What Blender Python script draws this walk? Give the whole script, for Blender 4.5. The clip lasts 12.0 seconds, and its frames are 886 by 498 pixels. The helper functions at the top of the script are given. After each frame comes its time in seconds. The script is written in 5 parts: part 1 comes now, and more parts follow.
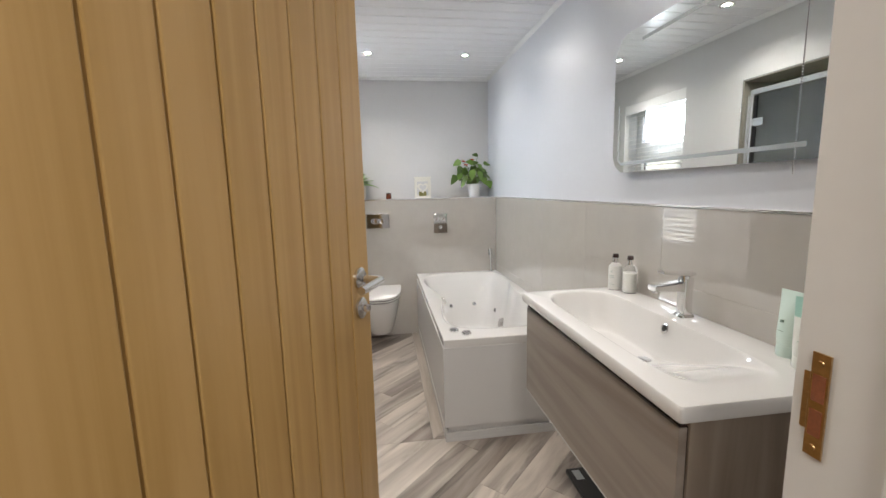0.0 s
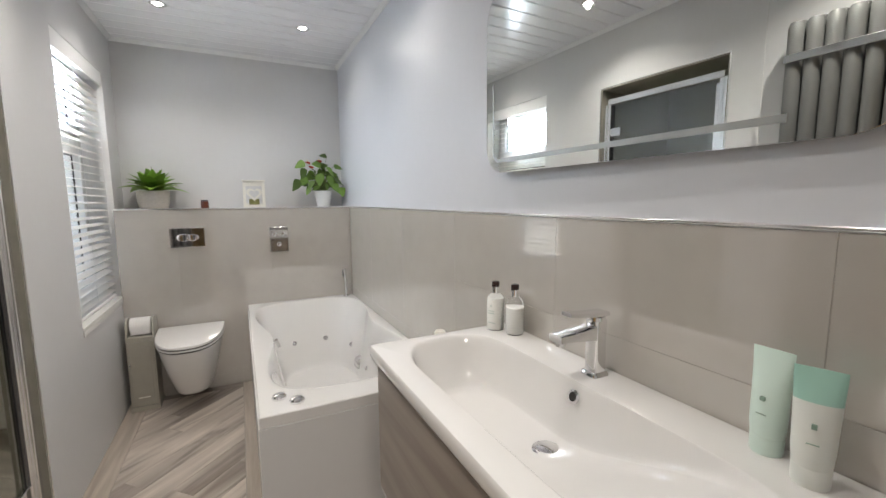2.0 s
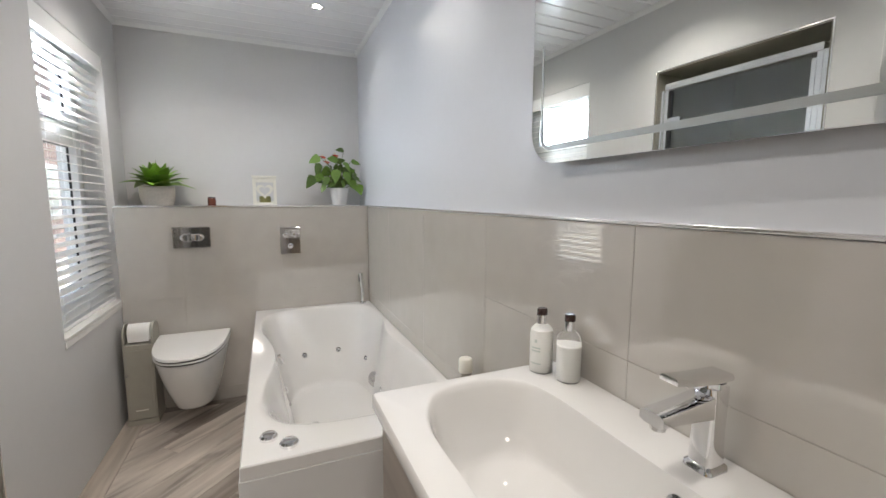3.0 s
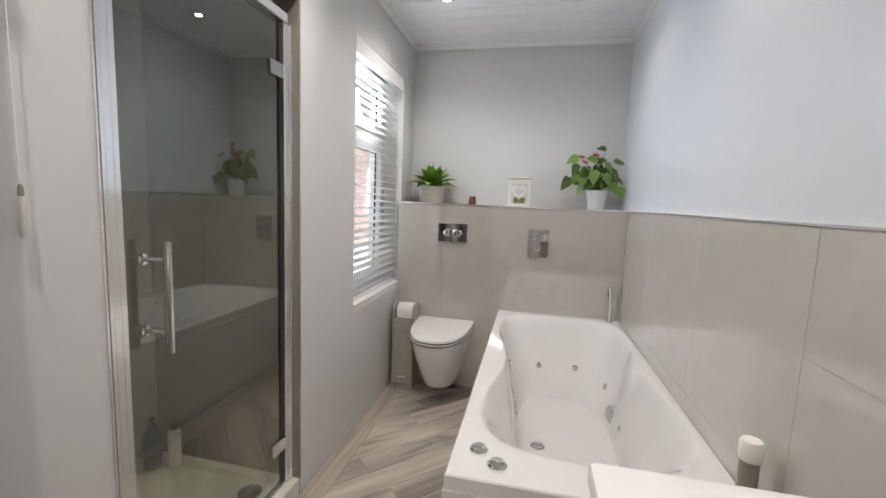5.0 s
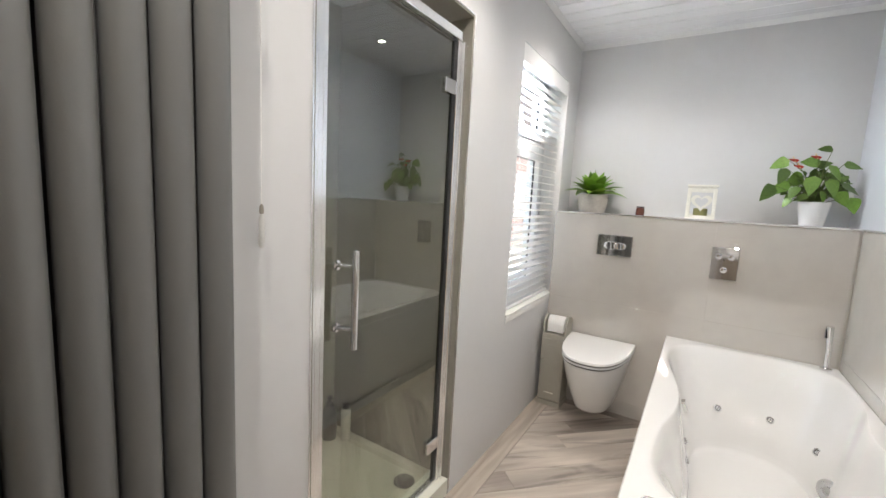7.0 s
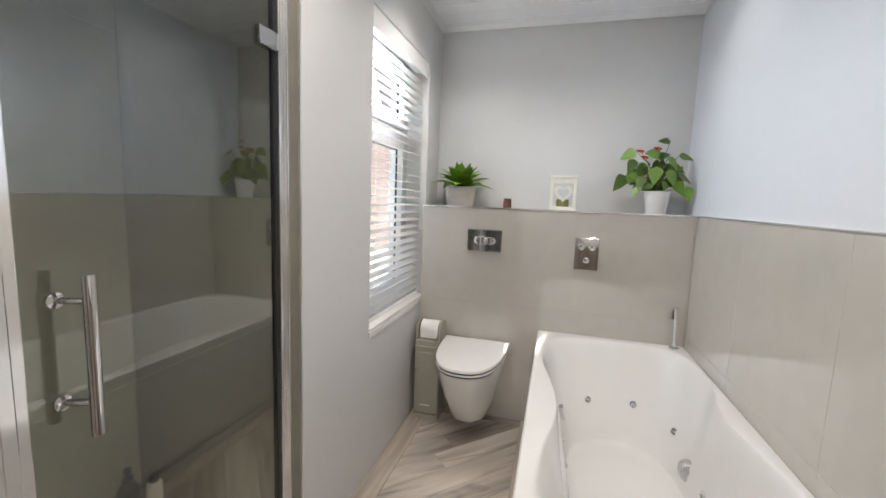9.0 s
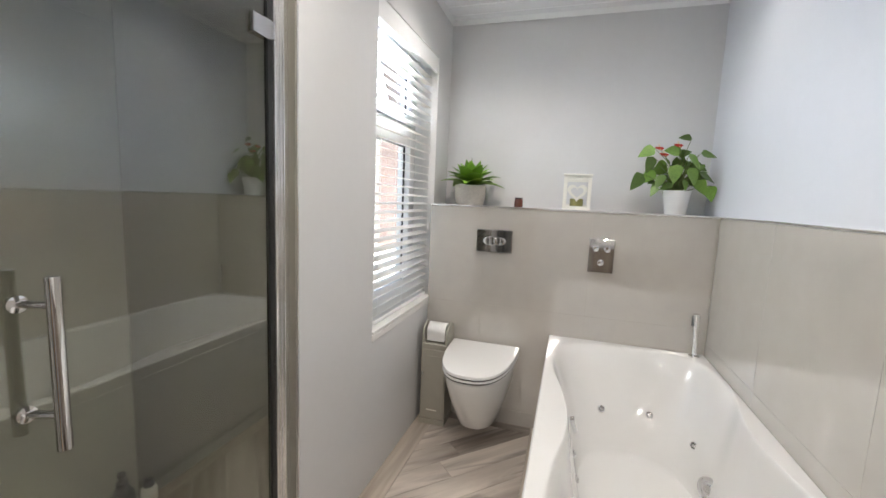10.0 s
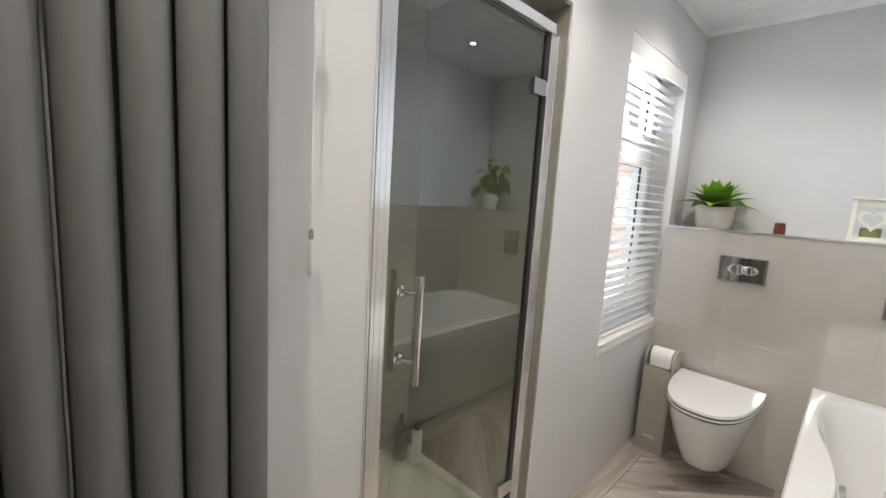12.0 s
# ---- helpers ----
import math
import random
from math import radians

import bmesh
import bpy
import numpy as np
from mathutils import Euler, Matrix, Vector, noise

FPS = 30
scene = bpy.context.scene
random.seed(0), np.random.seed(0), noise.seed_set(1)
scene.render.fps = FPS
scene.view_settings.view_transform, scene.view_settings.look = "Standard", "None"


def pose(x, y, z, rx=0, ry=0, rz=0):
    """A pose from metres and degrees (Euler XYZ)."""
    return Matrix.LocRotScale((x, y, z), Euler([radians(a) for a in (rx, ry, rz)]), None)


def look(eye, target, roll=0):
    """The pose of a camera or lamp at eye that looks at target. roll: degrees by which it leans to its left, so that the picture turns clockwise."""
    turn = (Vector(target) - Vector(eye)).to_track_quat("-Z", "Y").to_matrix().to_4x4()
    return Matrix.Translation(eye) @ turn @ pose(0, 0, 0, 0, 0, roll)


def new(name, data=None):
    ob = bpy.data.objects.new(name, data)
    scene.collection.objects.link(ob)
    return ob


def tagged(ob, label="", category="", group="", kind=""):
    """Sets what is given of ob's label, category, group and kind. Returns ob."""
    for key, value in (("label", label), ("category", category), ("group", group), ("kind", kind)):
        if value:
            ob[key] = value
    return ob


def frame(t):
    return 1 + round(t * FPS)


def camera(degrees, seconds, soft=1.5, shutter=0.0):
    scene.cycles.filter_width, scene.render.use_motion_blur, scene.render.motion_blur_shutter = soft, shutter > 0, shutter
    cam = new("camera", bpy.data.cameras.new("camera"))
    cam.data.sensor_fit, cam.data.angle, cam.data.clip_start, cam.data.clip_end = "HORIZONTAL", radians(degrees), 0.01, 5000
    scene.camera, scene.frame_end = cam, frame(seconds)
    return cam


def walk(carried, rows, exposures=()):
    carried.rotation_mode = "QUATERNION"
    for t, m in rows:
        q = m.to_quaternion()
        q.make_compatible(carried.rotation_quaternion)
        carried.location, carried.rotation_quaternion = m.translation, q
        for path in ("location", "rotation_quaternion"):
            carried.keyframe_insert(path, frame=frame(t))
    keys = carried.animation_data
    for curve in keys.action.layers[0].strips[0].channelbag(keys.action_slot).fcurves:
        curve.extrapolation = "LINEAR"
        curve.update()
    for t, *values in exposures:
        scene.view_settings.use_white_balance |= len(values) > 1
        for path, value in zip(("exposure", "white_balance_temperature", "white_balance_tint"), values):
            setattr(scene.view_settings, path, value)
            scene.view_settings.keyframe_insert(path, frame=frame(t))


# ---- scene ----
cam = camera(94.5, 12.0)
EXPOSURE = 2.0
PATH = [
    (0, (-0.017, -0.212, 1.313), (0.259, 1.748, 1.026), -1.3),
    (0.5, (-0.002, -0.089, 1.306), (0.633, 1.79, 1.05), -0.9),
    (1, (0.04, 0.055, 1.292), (0.858, 1.865, 1.057), -0.5),
    (1.5, (0.147, 0.184, 1.291), (1.019, 1.968, 1.054), -0.6),
    (2, (0.232, 0.311, 1.282), (1.115, 2.09, 1.045), -0.4),
    (2.5, (0.298, 0.458, 1.285), (1.163, 2.245, 1.046), -0.2),
    (4.5, (0.445, 0.785, 1.252), (0.432, 2.772, 1.026), 1.7),
    (5, (0.431, 0.786, 1.255), (0.016, 2.729, 1.023), 2.3),
    (5.5, (0.394, 0.766, 1.267), (-0.362, 2.602, 1.024), 2.7),
    (6, (0.374, 0.731, 1.273), (-0.634, 2.439, 1.02), 3.2),
    (6.5, (0.356, 0.743, 1.286), (-0.755, 2.385, 1.026), 3.3),
    (7, (0.356, 0.798, 1.29), (-0.697, 2.479, 1.037), 3.0),
    (7.5, (0.336, 0.888, 1.298), (-0.537, 2.67, 1.049), 2.7),
    (9.5, (0.306, 1.177, 1.274), (-0.192, 3.099, 1.032), 2.1),
    (10, (0.312, 1.208, 1.275), (-0.268, 3.106, 1.027), 2.4),
    (10.5, (0.303, 1.224, 1.285), (-0.441, 3.063, 1.034), 2.6),
    (11, (0.301, 1.17, 1.304), (-0.643, 2.914, 1.049), 2.9),
    (11.5, (0.298, 1.066, 1.33), (-0.877, 2.663, 1.07), 3.2),
    (12, (0.298, 0.955, 1.335), (-1.105, 2.355, 1.069), 3.5),
]
walk(cam, [(t, look(eye, target, roll)) for t, eye, target, roll in PATH], [(0.0, EXPOSURE + 0.08), (1.0, EXPOSURE + 0.08), (2.5, EXPOSURE - 0.15), (4.5, EXPOSURE - 0.1), (5.0, EXPOSURE - 0.1), (6.0, EXPOSURE + 0.3), (7.5, EXPOSURE + 0.35), (9.5, EXPOSURE), (10.0, EXPOSURE + 0.12), (12.0, EXPOSURE + 0.15)])

# world, sun and lights
world = bpy.data.worlds.new("sky")
scene.world = world
world.use_nodes = True
wn = world.node_tree
sky = wn.nodes.new("ShaderNodeTexSky")
sky.sky_type, sky.sun_disc = "NISHITA", False
sky.sun_elevation, sky.sun_rotation = radians(72), radians(146)
wn.links.new(sky.outputs[0], wn.nodes["Background"].inputs[0])
wn.nodes["Background"].inputs[1].default_value = 0.15


def lamp(name, kind, energy, m, color=(1, 1, 1), **more):
    data = bpy.data.lights.new(name, kind)
    data.energy, data.color = energy, color
    for key, value in more.items():
        if key == "size":
            data.size = value
        elif key == "size_y":
            data.shape, data.size_y = "RECTANGLE", value
        elif key == "angle":
            data.angle = value
        elif key == "radius":
            data.shadow_soft_size = value
        elif key == "cone":
            data.spot_size, data.spot_blend = radians(value), 1.0
    ob = new(name, data)
    ob.matrix_world = m
    return ob


WARM = (1.0, 0.935, 0.865)
DOWNLIGHTS = [(0.65, 3.07), (-0.09, 3.07), (0.65, 2.03), (-0.09, 2.03), (0.65, 0.95), (-0.09, 0.95)]
SPOT_POWER = (2.3, 6.0, 3.6, 8.0, 4.0, 9.5)
lamp("sun", "SUN", 5.0, look((0.8, -1.2, 4.5), (0, 0, 0)), (1, 0.95, 0.88), angle=radians(0.5))
lamp("window_light", "AREA", 4.5, look((-0.665, 3.05, 1.83), (0.6, 1.6, 0.9)), (0.76, 0.87, 1.0), size=0.50, size_y=0.28)
lamp("hall_light", "AREA", 6.6, look((0.1, -1.0, 2.25), (0.1, -0.9, 0)), (1, 0.93, 0.85), size=0.5, size_y=0.5)
for n, (lx, ly) in enumerate(DOWNLIGHTS):
    lamp("downlight_beam", "SPOT", SPOT_POWER[n], pose(lx, ly, 2.318), WARM, radius=0.014, cone=138)


# ---- materials ----
def material(name, color, rough=0.5, metal=0.0, var=0.06, scale=6.0, bump=0.0, bscale=60.0, coat=0.0, ior=1.5, trans=0.0,
             rvar=0.0, emit=0.0,
             coat_ior=1.5, ovar=0.0):
    """A surface with variation in colour at two scales, roughness variation and fine relief."""
    m = bpy.data.materials.new(name)
    m.use_nodes = True
    nt = m.node_tree
    b = nt.nodes["Principled BSDF"]
    b.inputs["Base Color"].default_value = (*color, 1)
    b.inputs["Roughness"].default_value = rough
    b.inputs["Metallic"].default_value = metal
    b.inputs["IOR"].default_value = ior
    b.inputs["Transmission Weight"].default_value = trans
    b.inputs["Coat Weight"].default_value = coat
    b.inputs["Coat Roughness"].default_value = 0.02
    b.inputs["Coat IOR"].default_value = coat_ior
    if emit:
        b.inputs["Emission Color"].default_value = (*color, 1)
        b.inputs["Emission Strength"].default_value = emit
    co = nt.nodes.new("ShaderNodeTexCoord")
    if var:
        n1 = nt.nodes.new("ShaderNodeTexNoise")
        n2 = nt.nodes.new("ShaderNodeTexNoise")
        n1.inputs["Scale"].default_value, n1.inputs["Detail"].default_value = scale * 0.3, 4
        n2.inputs["Scale"].default_value, n2.inputs["Detail"].default_value = scale * 5, 6
        add = nt.nodes.new("ShaderNodeMath")
        add.operation = "ADD"
        ramp = nt.nodes.new("ShaderNodeMapRange")
        ramp.inputs["From Min"].default_value, ramp.inputs["From Max"].default_value = 0.6, 1.4
        ramp.inputs["To Min"].default_value, ramp.inputs["To Max"].default_value = 1 - var, 1 + var
        mix = nt.nodes.new("ShaderNodeVectorMath")
        mix.operation = "SCALE"
        mix.inputs[0].default_value = color
        for n in (n1, n2):
            nt.links.new(co.outputs["Object"], n.inputs["Vector"])
        nt.links.new(n1.outputs["Fac"], add.inputs[0])
        nt.links.new(n2.outputs["Fac"], add.inputs[1])
        nt.links.new(add.outputs[0], ramp.inputs["Value"])
        nt.links.new(ramp.outputs[0], mix.inputs["Scale"])
        tone = mix.outputs[0]
        if ovar:
            oi = nt.nodes.new("ShaderNodeObjectInfo")
            shift = nt.nodes.new("ShaderNodeMapRange")
            shift.inputs["To Min"].default_value, shift.inputs["To Max"].default_value = 1 - ovar, 1 + ovar
            each = nt.nodes.new("ShaderNodeVectorMath")
            each.operation = "SCALE"
            nt.links.new(oi.outputs["Random"], shift.inputs["Value"])
            nt.links.new(tone, each.inputs[0])
            nt.links.new(shift.outputs[0], each.inputs["Scale"])
            tone = each.outputs[0]
        nt.links.new(tone, b.inputs["Base Color"])
        if rvar:
            rr = nt.nodes.new("ShaderNodeMapRange")
            rr.inputs["From Min"].default_value, rr.inputs["From Max"].default_value = 0.35, 0.65
            rr.inputs["To Min"].default_value, rr.inputs["To Max"].default_value = max(rough - rvar, 0.01), rough + rvar
            nt.links.new(n1.outputs["Fac"], rr.inputs["Value"])
            nt.links.new(rr.outputs[0], b.inputs["Roughness"])
    if bump:
        nb = nt.nodes.new("ShaderNodeTexNoise")
        nb.inputs["Scale"].default_value, nb.inputs["Detail"].default_value = bscale, 5
        bm_ = nt.nodes.new("ShaderNodeBump")
        bm_.inputs["Strength"].default_value, bm_.inputs["Distance"].default_value = bump, 0.002
        nt.links.new(co.outputs["Object"], nb.inputs["Vector"])
        nt.links.new(nb.outputs["Fac"], bm_.inputs["Height"])
        nt.links.new(bm_.outputs[0], b.inputs["Normal"])
    return m


def wood(name, dark, light, along, stretch=14.0, scale=3.0, rough=0.45, per_object=0.0, relief=0.25, cracks=0.0):
    """Grain that runs along one axis of the object, with knots of tone; per_object shifts tone and pattern from plank to plank."""
    m = bpy.data.materials.new(name)
    m.use_nodes = True
    nt = m.node_tree
    b = nt.nodes["Principled BSDF"]
    co = nt.nodes.new("ShaderNodeTexCoord")
    mp = nt.nodes.new("ShaderNodeMapping")
    s = [scale * stretch] * 3
    s[along] = scale
    mp.inputs["Scale"].default_value = s
    nt.links.new(co.outputs["Object"], mp.inputs["Vector"])
    vec = mp.outputs[0]
    oi = nt.nodes.new("ShaderNodeObjectInfo")
    if per_object:
        off = nt.nodes.new("ShaderNodeVectorMath")
        off.operation = "MULTIPLY_ADD"
        off.inputs[1].default_value = (37, 53, 71)
        nt.links.new(oi.outputs["Random"], off.inputs[0])
        nt.links.new(vec, off.inputs[2])
        vec = off.outputs[0]
    n1 = nt.nodes.new("ShaderNodeTexNoise")
    n1.inputs["Scale"].default_value, n1.inputs["Detail"].default_value = 0.45, 6
    n1.inputs["Distortion"].default_value = 2.2
    n2 = nt.nodes.new("ShaderNodeTexNoise")
    n2.inputs["Scale"].default_value, n2.inputs["Detail"].default_value = 1.8, 8
    nt.links.new(vec, n1.inputs["Vector"])
    nt.links.new(vec, n2.inputs["Vector"])
    add = nt.nodes.new("ShaderNodeMath")
    add.operation = "MULTIPLY_ADD"
    add.inputs[1].default_value = 0.45
    nt.links.new(n2.outputs["Fac"], add.inputs[0])
    nt.links.new(n1.outputs["Fac"], add.inputs[2])
    val = add.outputs[0]
    if per_object:
        a2 = nt.nodes.new("ShaderNodeMath")
        a2.operation = "MULTIPLY_ADD"
        a2.inputs[1].default_value = per_object
        nt.links.new(oi.outputs["Random"], a2.inputs[0])
        nt.links.new(val, a2.inputs[2])
        val = a2.outputs[0]
    ramp = nt.nodes.new("ShaderNodeMapRange")
    ramp.inputs["From Min"].default_value, ramp.inputs["From Max"].default_value = 0.55, 0.88 + per_object * 0.9
    nt.links.new(val, ramp.inputs["Value"])
    mix = nt.nodes.new("ShaderNodeMix")
    mix.data_type = "RGBA"
    mix.inputs[6].default_value, mix.inputs[7].default_value = (*dark, 1), (*light, 1)
    nt.links.new(ramp.outputs[0], mix.inputs[0])
    tone = mix.outputs[2]
    if cracks:
        n3 = nt.nodes.new("ShaderNodeTexNoise")
        n3.inputs["Scale"].default_value, n3.inputs["Detail"].default_value, n3.inputs["Distortion"].default_value = 1.1, 7, 1.0
        split = nt.nodes.new("ShaderNodeMapRange")
        split.inputs["From Min"].default_value, split.inputs["From Max"].default_value = 0.56, 0.64
        split.inputs["To Min"].default_value, split.inputs["To Max"].default_value = 1.0, 1.0 - cracks
        dim = nt.nodes.new("ShaderNodeVectorMath")
        dim.operation = "SCALE"
        nt.links.new(vec, n3.inputs["Vector"])
        nt.links.new(n3.outputs["Fac"], split.inputs["Value"])
        nt.links.new(tone, dim.inputs[0])
        nt.links.new(split.outputs[0], dim.inputs["Scale"])
        tone = dim.outputs[0]
    nt.links.new(tone, b.inputs["Base Color"])
    b.inputs["Roughness"].default_value = rough
    bp = nt.nodes.new("ShaderNodeBump")
    bp.inputs["Strength"].default_value, bp.inputs["Distance"].default_value = relief, 0.001
    nt.links.new(n2.outputs["Fac"], bp.inputs["Height"])
    nt.links.new(bp.outputs[0], b.inputs["Normal"])
    return m


PAINT = material("pale_grey_wall_paint", (0.62, 0.616, 0.618), 0.5, var=0.015, bump=0.06, bscale=220)
PAINT_SIDE = material("pale_grey_satin_wall", (0.62, 0.635, 0.675), 0.28, var=0.015, bump=0.04, bscale=200)
WHITE_TRIM = material("white_gloss_trim", (0.78, 0.77, 0.75), 0.25, var=0.02, bump=0.05, bscale=90)
CLADDING = material("white_pvc_cladding", (0.85, 0.845, 0.865), 0.22, var=0.02)
GAP = material("dark_joint", (0.10, 0.095, 0.09), 0.7, var=0.1)
GROUT = material("greige_grout", (0.37, 0.345, 0.31), 0.8, var=0.1, bump=0.3)
TILE = material("polished_greige_tile", (0.47, 0.44, 0.402), 0.26, var=0.05, scale=2.2, ior=1.75, coat=1.0, coat_ior=2.3)
# Darker than TILE: the alcove's dim light is put into the colour.
TILE_SHOWER_DIM = material("dimmed_greige_shower_tile", (0.25, 0.235, 0.20), 0.12, var=0.12, scale=2.5)
ACRYLIC = material("white_acrylic", (0.70, 0.69, 0.675), 0.06, var=0.008, coat=0.6)
CERAMIC = material("white_ceramic", (0.76, 0.75, 0.735), 0.05, var=0.008, coat=0.6)
PANEL = material("white_bath_panel", (0.66, 0.655, 0.65), 0.18, var=0.01)
CHROME = material("chrome", (0.82, 0.82, 0.83), 0.06, 1.0, var=0.02)
# Chrome with a dimmed base: the plates' dark reflections are in the colour.
CHROME_DARK_REFLECT = material("chrome_dark_reflection", (0.58, 0.575, 0.57), 0.05, 1.0, var=0.02)
BRUSHED = material("satin_chrome", (0.66, 0.65, 0.64), 0.22, 1.0, var=0.04)
ALU = material("bright_aluminium", (0.90, 0.90, 0.90), 0.13, 0.9, var=0.03)
BRASS = material("aged_brass", (0.55, 0.38, 0.20), 0.3, 1.0, var=0.2, scale=30)
DARK_HOLE = material("dark_recess", (0.02, 0.018, 0.016), 0.6, var=0.1)
RUSTY = material("raw_wood_mortice", (0.25, 0.08, 0.03), 0.7, var=0.3, scale=40)
RAD = material("anthracite_radiator_paint", (0.150, 0.151, 0.146), 0.45, var=0.03, bump=0.08, bscale=300)
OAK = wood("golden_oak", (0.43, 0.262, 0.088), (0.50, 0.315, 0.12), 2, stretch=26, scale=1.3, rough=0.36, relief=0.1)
# The same oak, darkened to paint the shade inside the grooves.
OAK_GROOVE_SHADE = wood("oak_groove_shade", (0.33, 0.19, 0.058), (0.38, 0.225, 0.075), 2, stretch=26, scale=1.3, rough=0.5)
FLOOR_WOOD = wood("grey_washed_oak_plank", (0.16, 0.13, 0.11), (0.62, 0.55, 0.485), 0, stretch=8, scale=1.3, rough=0.36, per_object=0.34, cracks=0.35)
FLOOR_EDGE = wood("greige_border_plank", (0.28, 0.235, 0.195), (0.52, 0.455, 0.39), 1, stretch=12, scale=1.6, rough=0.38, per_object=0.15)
# Crosswise border planks, in darker tones than FLOOR_EDGE.
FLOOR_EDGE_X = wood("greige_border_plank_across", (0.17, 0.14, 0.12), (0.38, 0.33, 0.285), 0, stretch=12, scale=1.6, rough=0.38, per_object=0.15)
VANITY_SIDE = wood("upright_grain_laminate", (0.19, 0.148, 0.115), (0.35, 0.285, 0.225), 2, stretch=10, scale=1.2, rough=0.38)
VANITY = wood("grey_brown_wood_laminate", (0.235, 0.195, 0.165), (0.33, 0.285, 0.245), 1, stretch=10, scale=1.2, rough=0.38)
BLIND = material("white_blind_slat", (0.85, 0.85, 0.85), 0.35, var=0.01)
BLIND_SLAT = material("translucent_white_slat", (0.86, 0.87, 0.88), 0.35, var=0.01)
bn = BLIND_SLAT.node_tree
through_slat = bn.nodes.new("ShaderNodeBsdfTranslucent")
through_slat.inputs["Color"].default_value = (0.92, 0.89, 0.85, 1)
slat_mix = bn.nodes.new("ShaderNodeMixShader")
slat_mix.inputs[0].default_value = 0.6
bn.links.new(bn.nodes["Principled BSDF"].outputs[0], slat_mix.inputs[1])
bn.links.new(through_slat.outputs[0], slat_mix.inputs[2])
bn.links.new(slat_mix.outputs[0], bn.nodes["Material Output"].inputs["Surface"])
UPVC = material("white_upvc", (0.82, 0.82, 0.82), 0.25, var=0.01)
MIRROR = material("mirror_silver", (0.86, 0.89, 0.87), 0.005, 1.0, var=0)
FROST = material("frosted_mirror_band", (0.34, 0.36, 0.355), 0.45, 0.3, var=0.02)
STONE_POT = material("pale_stone_pot", (0.50, 0.465, 0.42), 0.7, var=0.12, scale=20, bump=0.4, bscale=80)
WHITE_POT = material("white_glazed_pot", (0.80, 0.80, 0.80), 0.12, var=0.01)
STONE_BROWN = material("grey_brown_glaze", (0.26, 0.235, 0.20), 0.35, var=0.08)
SOIL = material("dark_soil", (0.05, 0.035, 0.025), 0.95, var=0.3, scale=60, bump=1.0)
LEAF = material("green_leaf", (0.10, 0.185, 0.028), 0.3, var=0.35, scale=25, bump=0.3, ovar=0.5)
SUCC = material("bright_succulent_leaf", (0.19, 0.36, 0.04), 0.36, var=0.3, scale=25, ovar=0.35)
STEM = material("plant_stem", (0.10, 0.14, 0.03), 0.6, var=0.2)
PALE_TOGGLE = material("pale_toggle_plastic", (0.56, 0.55, 0.53), 0.3, var=0.02)
SPATHE = material("coral_red_spathe", (0.62, 0.07, 0.06), 0.25, var=0.15, scale=30)
SPADIX = material("cream_spadix", (0.65, 0.5, 0.2), 0.5, var=0.1)
CREAM_WOOD = material("cream_painted_wood", (0.76, 0.74, 0.67), 0.5, var=0.05, bump=0.1)
MOSSY = material("olive_candle", (0.24, 0.23, 0.08), 0.6, var=0.1)
AMBER = material("amber_brown_jar", (0.12, 0.035, 0.02), 0.1, var=0.15)
GREIGE_WOOD = material("greige_painted_wood", (0.36, 0.34, 0.29), 0.45, var=0.04, bump=0.1)
PAPER = material("white_tissue", (0.80, 0.79, 0.77), 0.9, var=0.03, bump=0.5, bscale=120)
TRAY = material("cream_shower_tray", (0.66, 0.66, 0.58), 0.3, var=0.03)
MINT = material("mint_plastic", (0.66, 0.80, 0.735), 0.32, var=0.03)
MINT_DARK = material("deep_mint_band", (0.36, 0.60, 0.52), 0.3, var=0.04)
PALE_LABEL = material("off_white_plastic", (0.74, 0.76, 0.72), 0.3, var=0.02)
LOTION = material("white_lotion", (0.74, 0.73, 0.70), 0.25, var=0.02)
CLEAR = material("clear_plastic", (0.97, 0.98, 0.98), 0.03, var=0, trans=1.0, ior=1.2)
CAP = material("dark_brown_cap", (0.035, 0.02, 0.018), 0.2, var=0.1)
FAINT_INK = material("faded_print", (0.46, 0.50, 0.47), 0.6, var=0.05)
INK = material("grey_green_print", (0.22, 0.33, 0.26), 0.6, var=0.05)
GREY_BOTTLE = material("dark_grey_bottle", (0.06, 0.065, 0.07), 0.35, var=0.1)
BLACK = material("black_plastic", (0.012, 0.012, 0.013), 0.3, var=0.1)
SCREEN = material("pale_scale_display", (0.45, 0.48, 0.50), 0.2, var=0.03)
BRICK = material("red_brick_outdoors", (0.36, 0.25, 0.21), 0.9, var=0.25, scale=12, bump=0.6)
MORTAR = material("mortar_outdoors", (0.40, 0.37, 0.33), 0.9, var=0.1)
RENDERED = material("pale_render_outdoors", (0.60, 0.57, 0.52), 0.8, var=0.08)
FENCE = material("fence_wood", (0.38, 0.27, 0.18), 0.8, var=0.2)
HEDGE = material("hedge_leaf", (0.14, 0.24, 0.08), 0.7, var=0.4, scale=8)
PAVING = material("paving_outdoors", (0.62, 0.60, 0.56), 0.85, var=0.15)
SLATE = material("slate_roof_outdoors", (0.10, 0.11, 0.13), 0.7, var=0.2)
HALL_FLOOR = material("hall_carpet", (0.14, 0.14, 0.16), 0.95, var=0.2, scale=80)
LAMP_GLOW = material("lamp_lens", (1.0, 0.95, 0.86), 0.4, var=0, emit=14.0)
GLASS = material("clear_glass", (0.93, 0.96, 0.95), 0.0, var=0, trans=1.0, ior=1.5)
SHOWER_GLASS = material("smoked_glass", (0.55, 0.58, 0.49), 0.0, var=0, trans=1.0, ior=2.1)


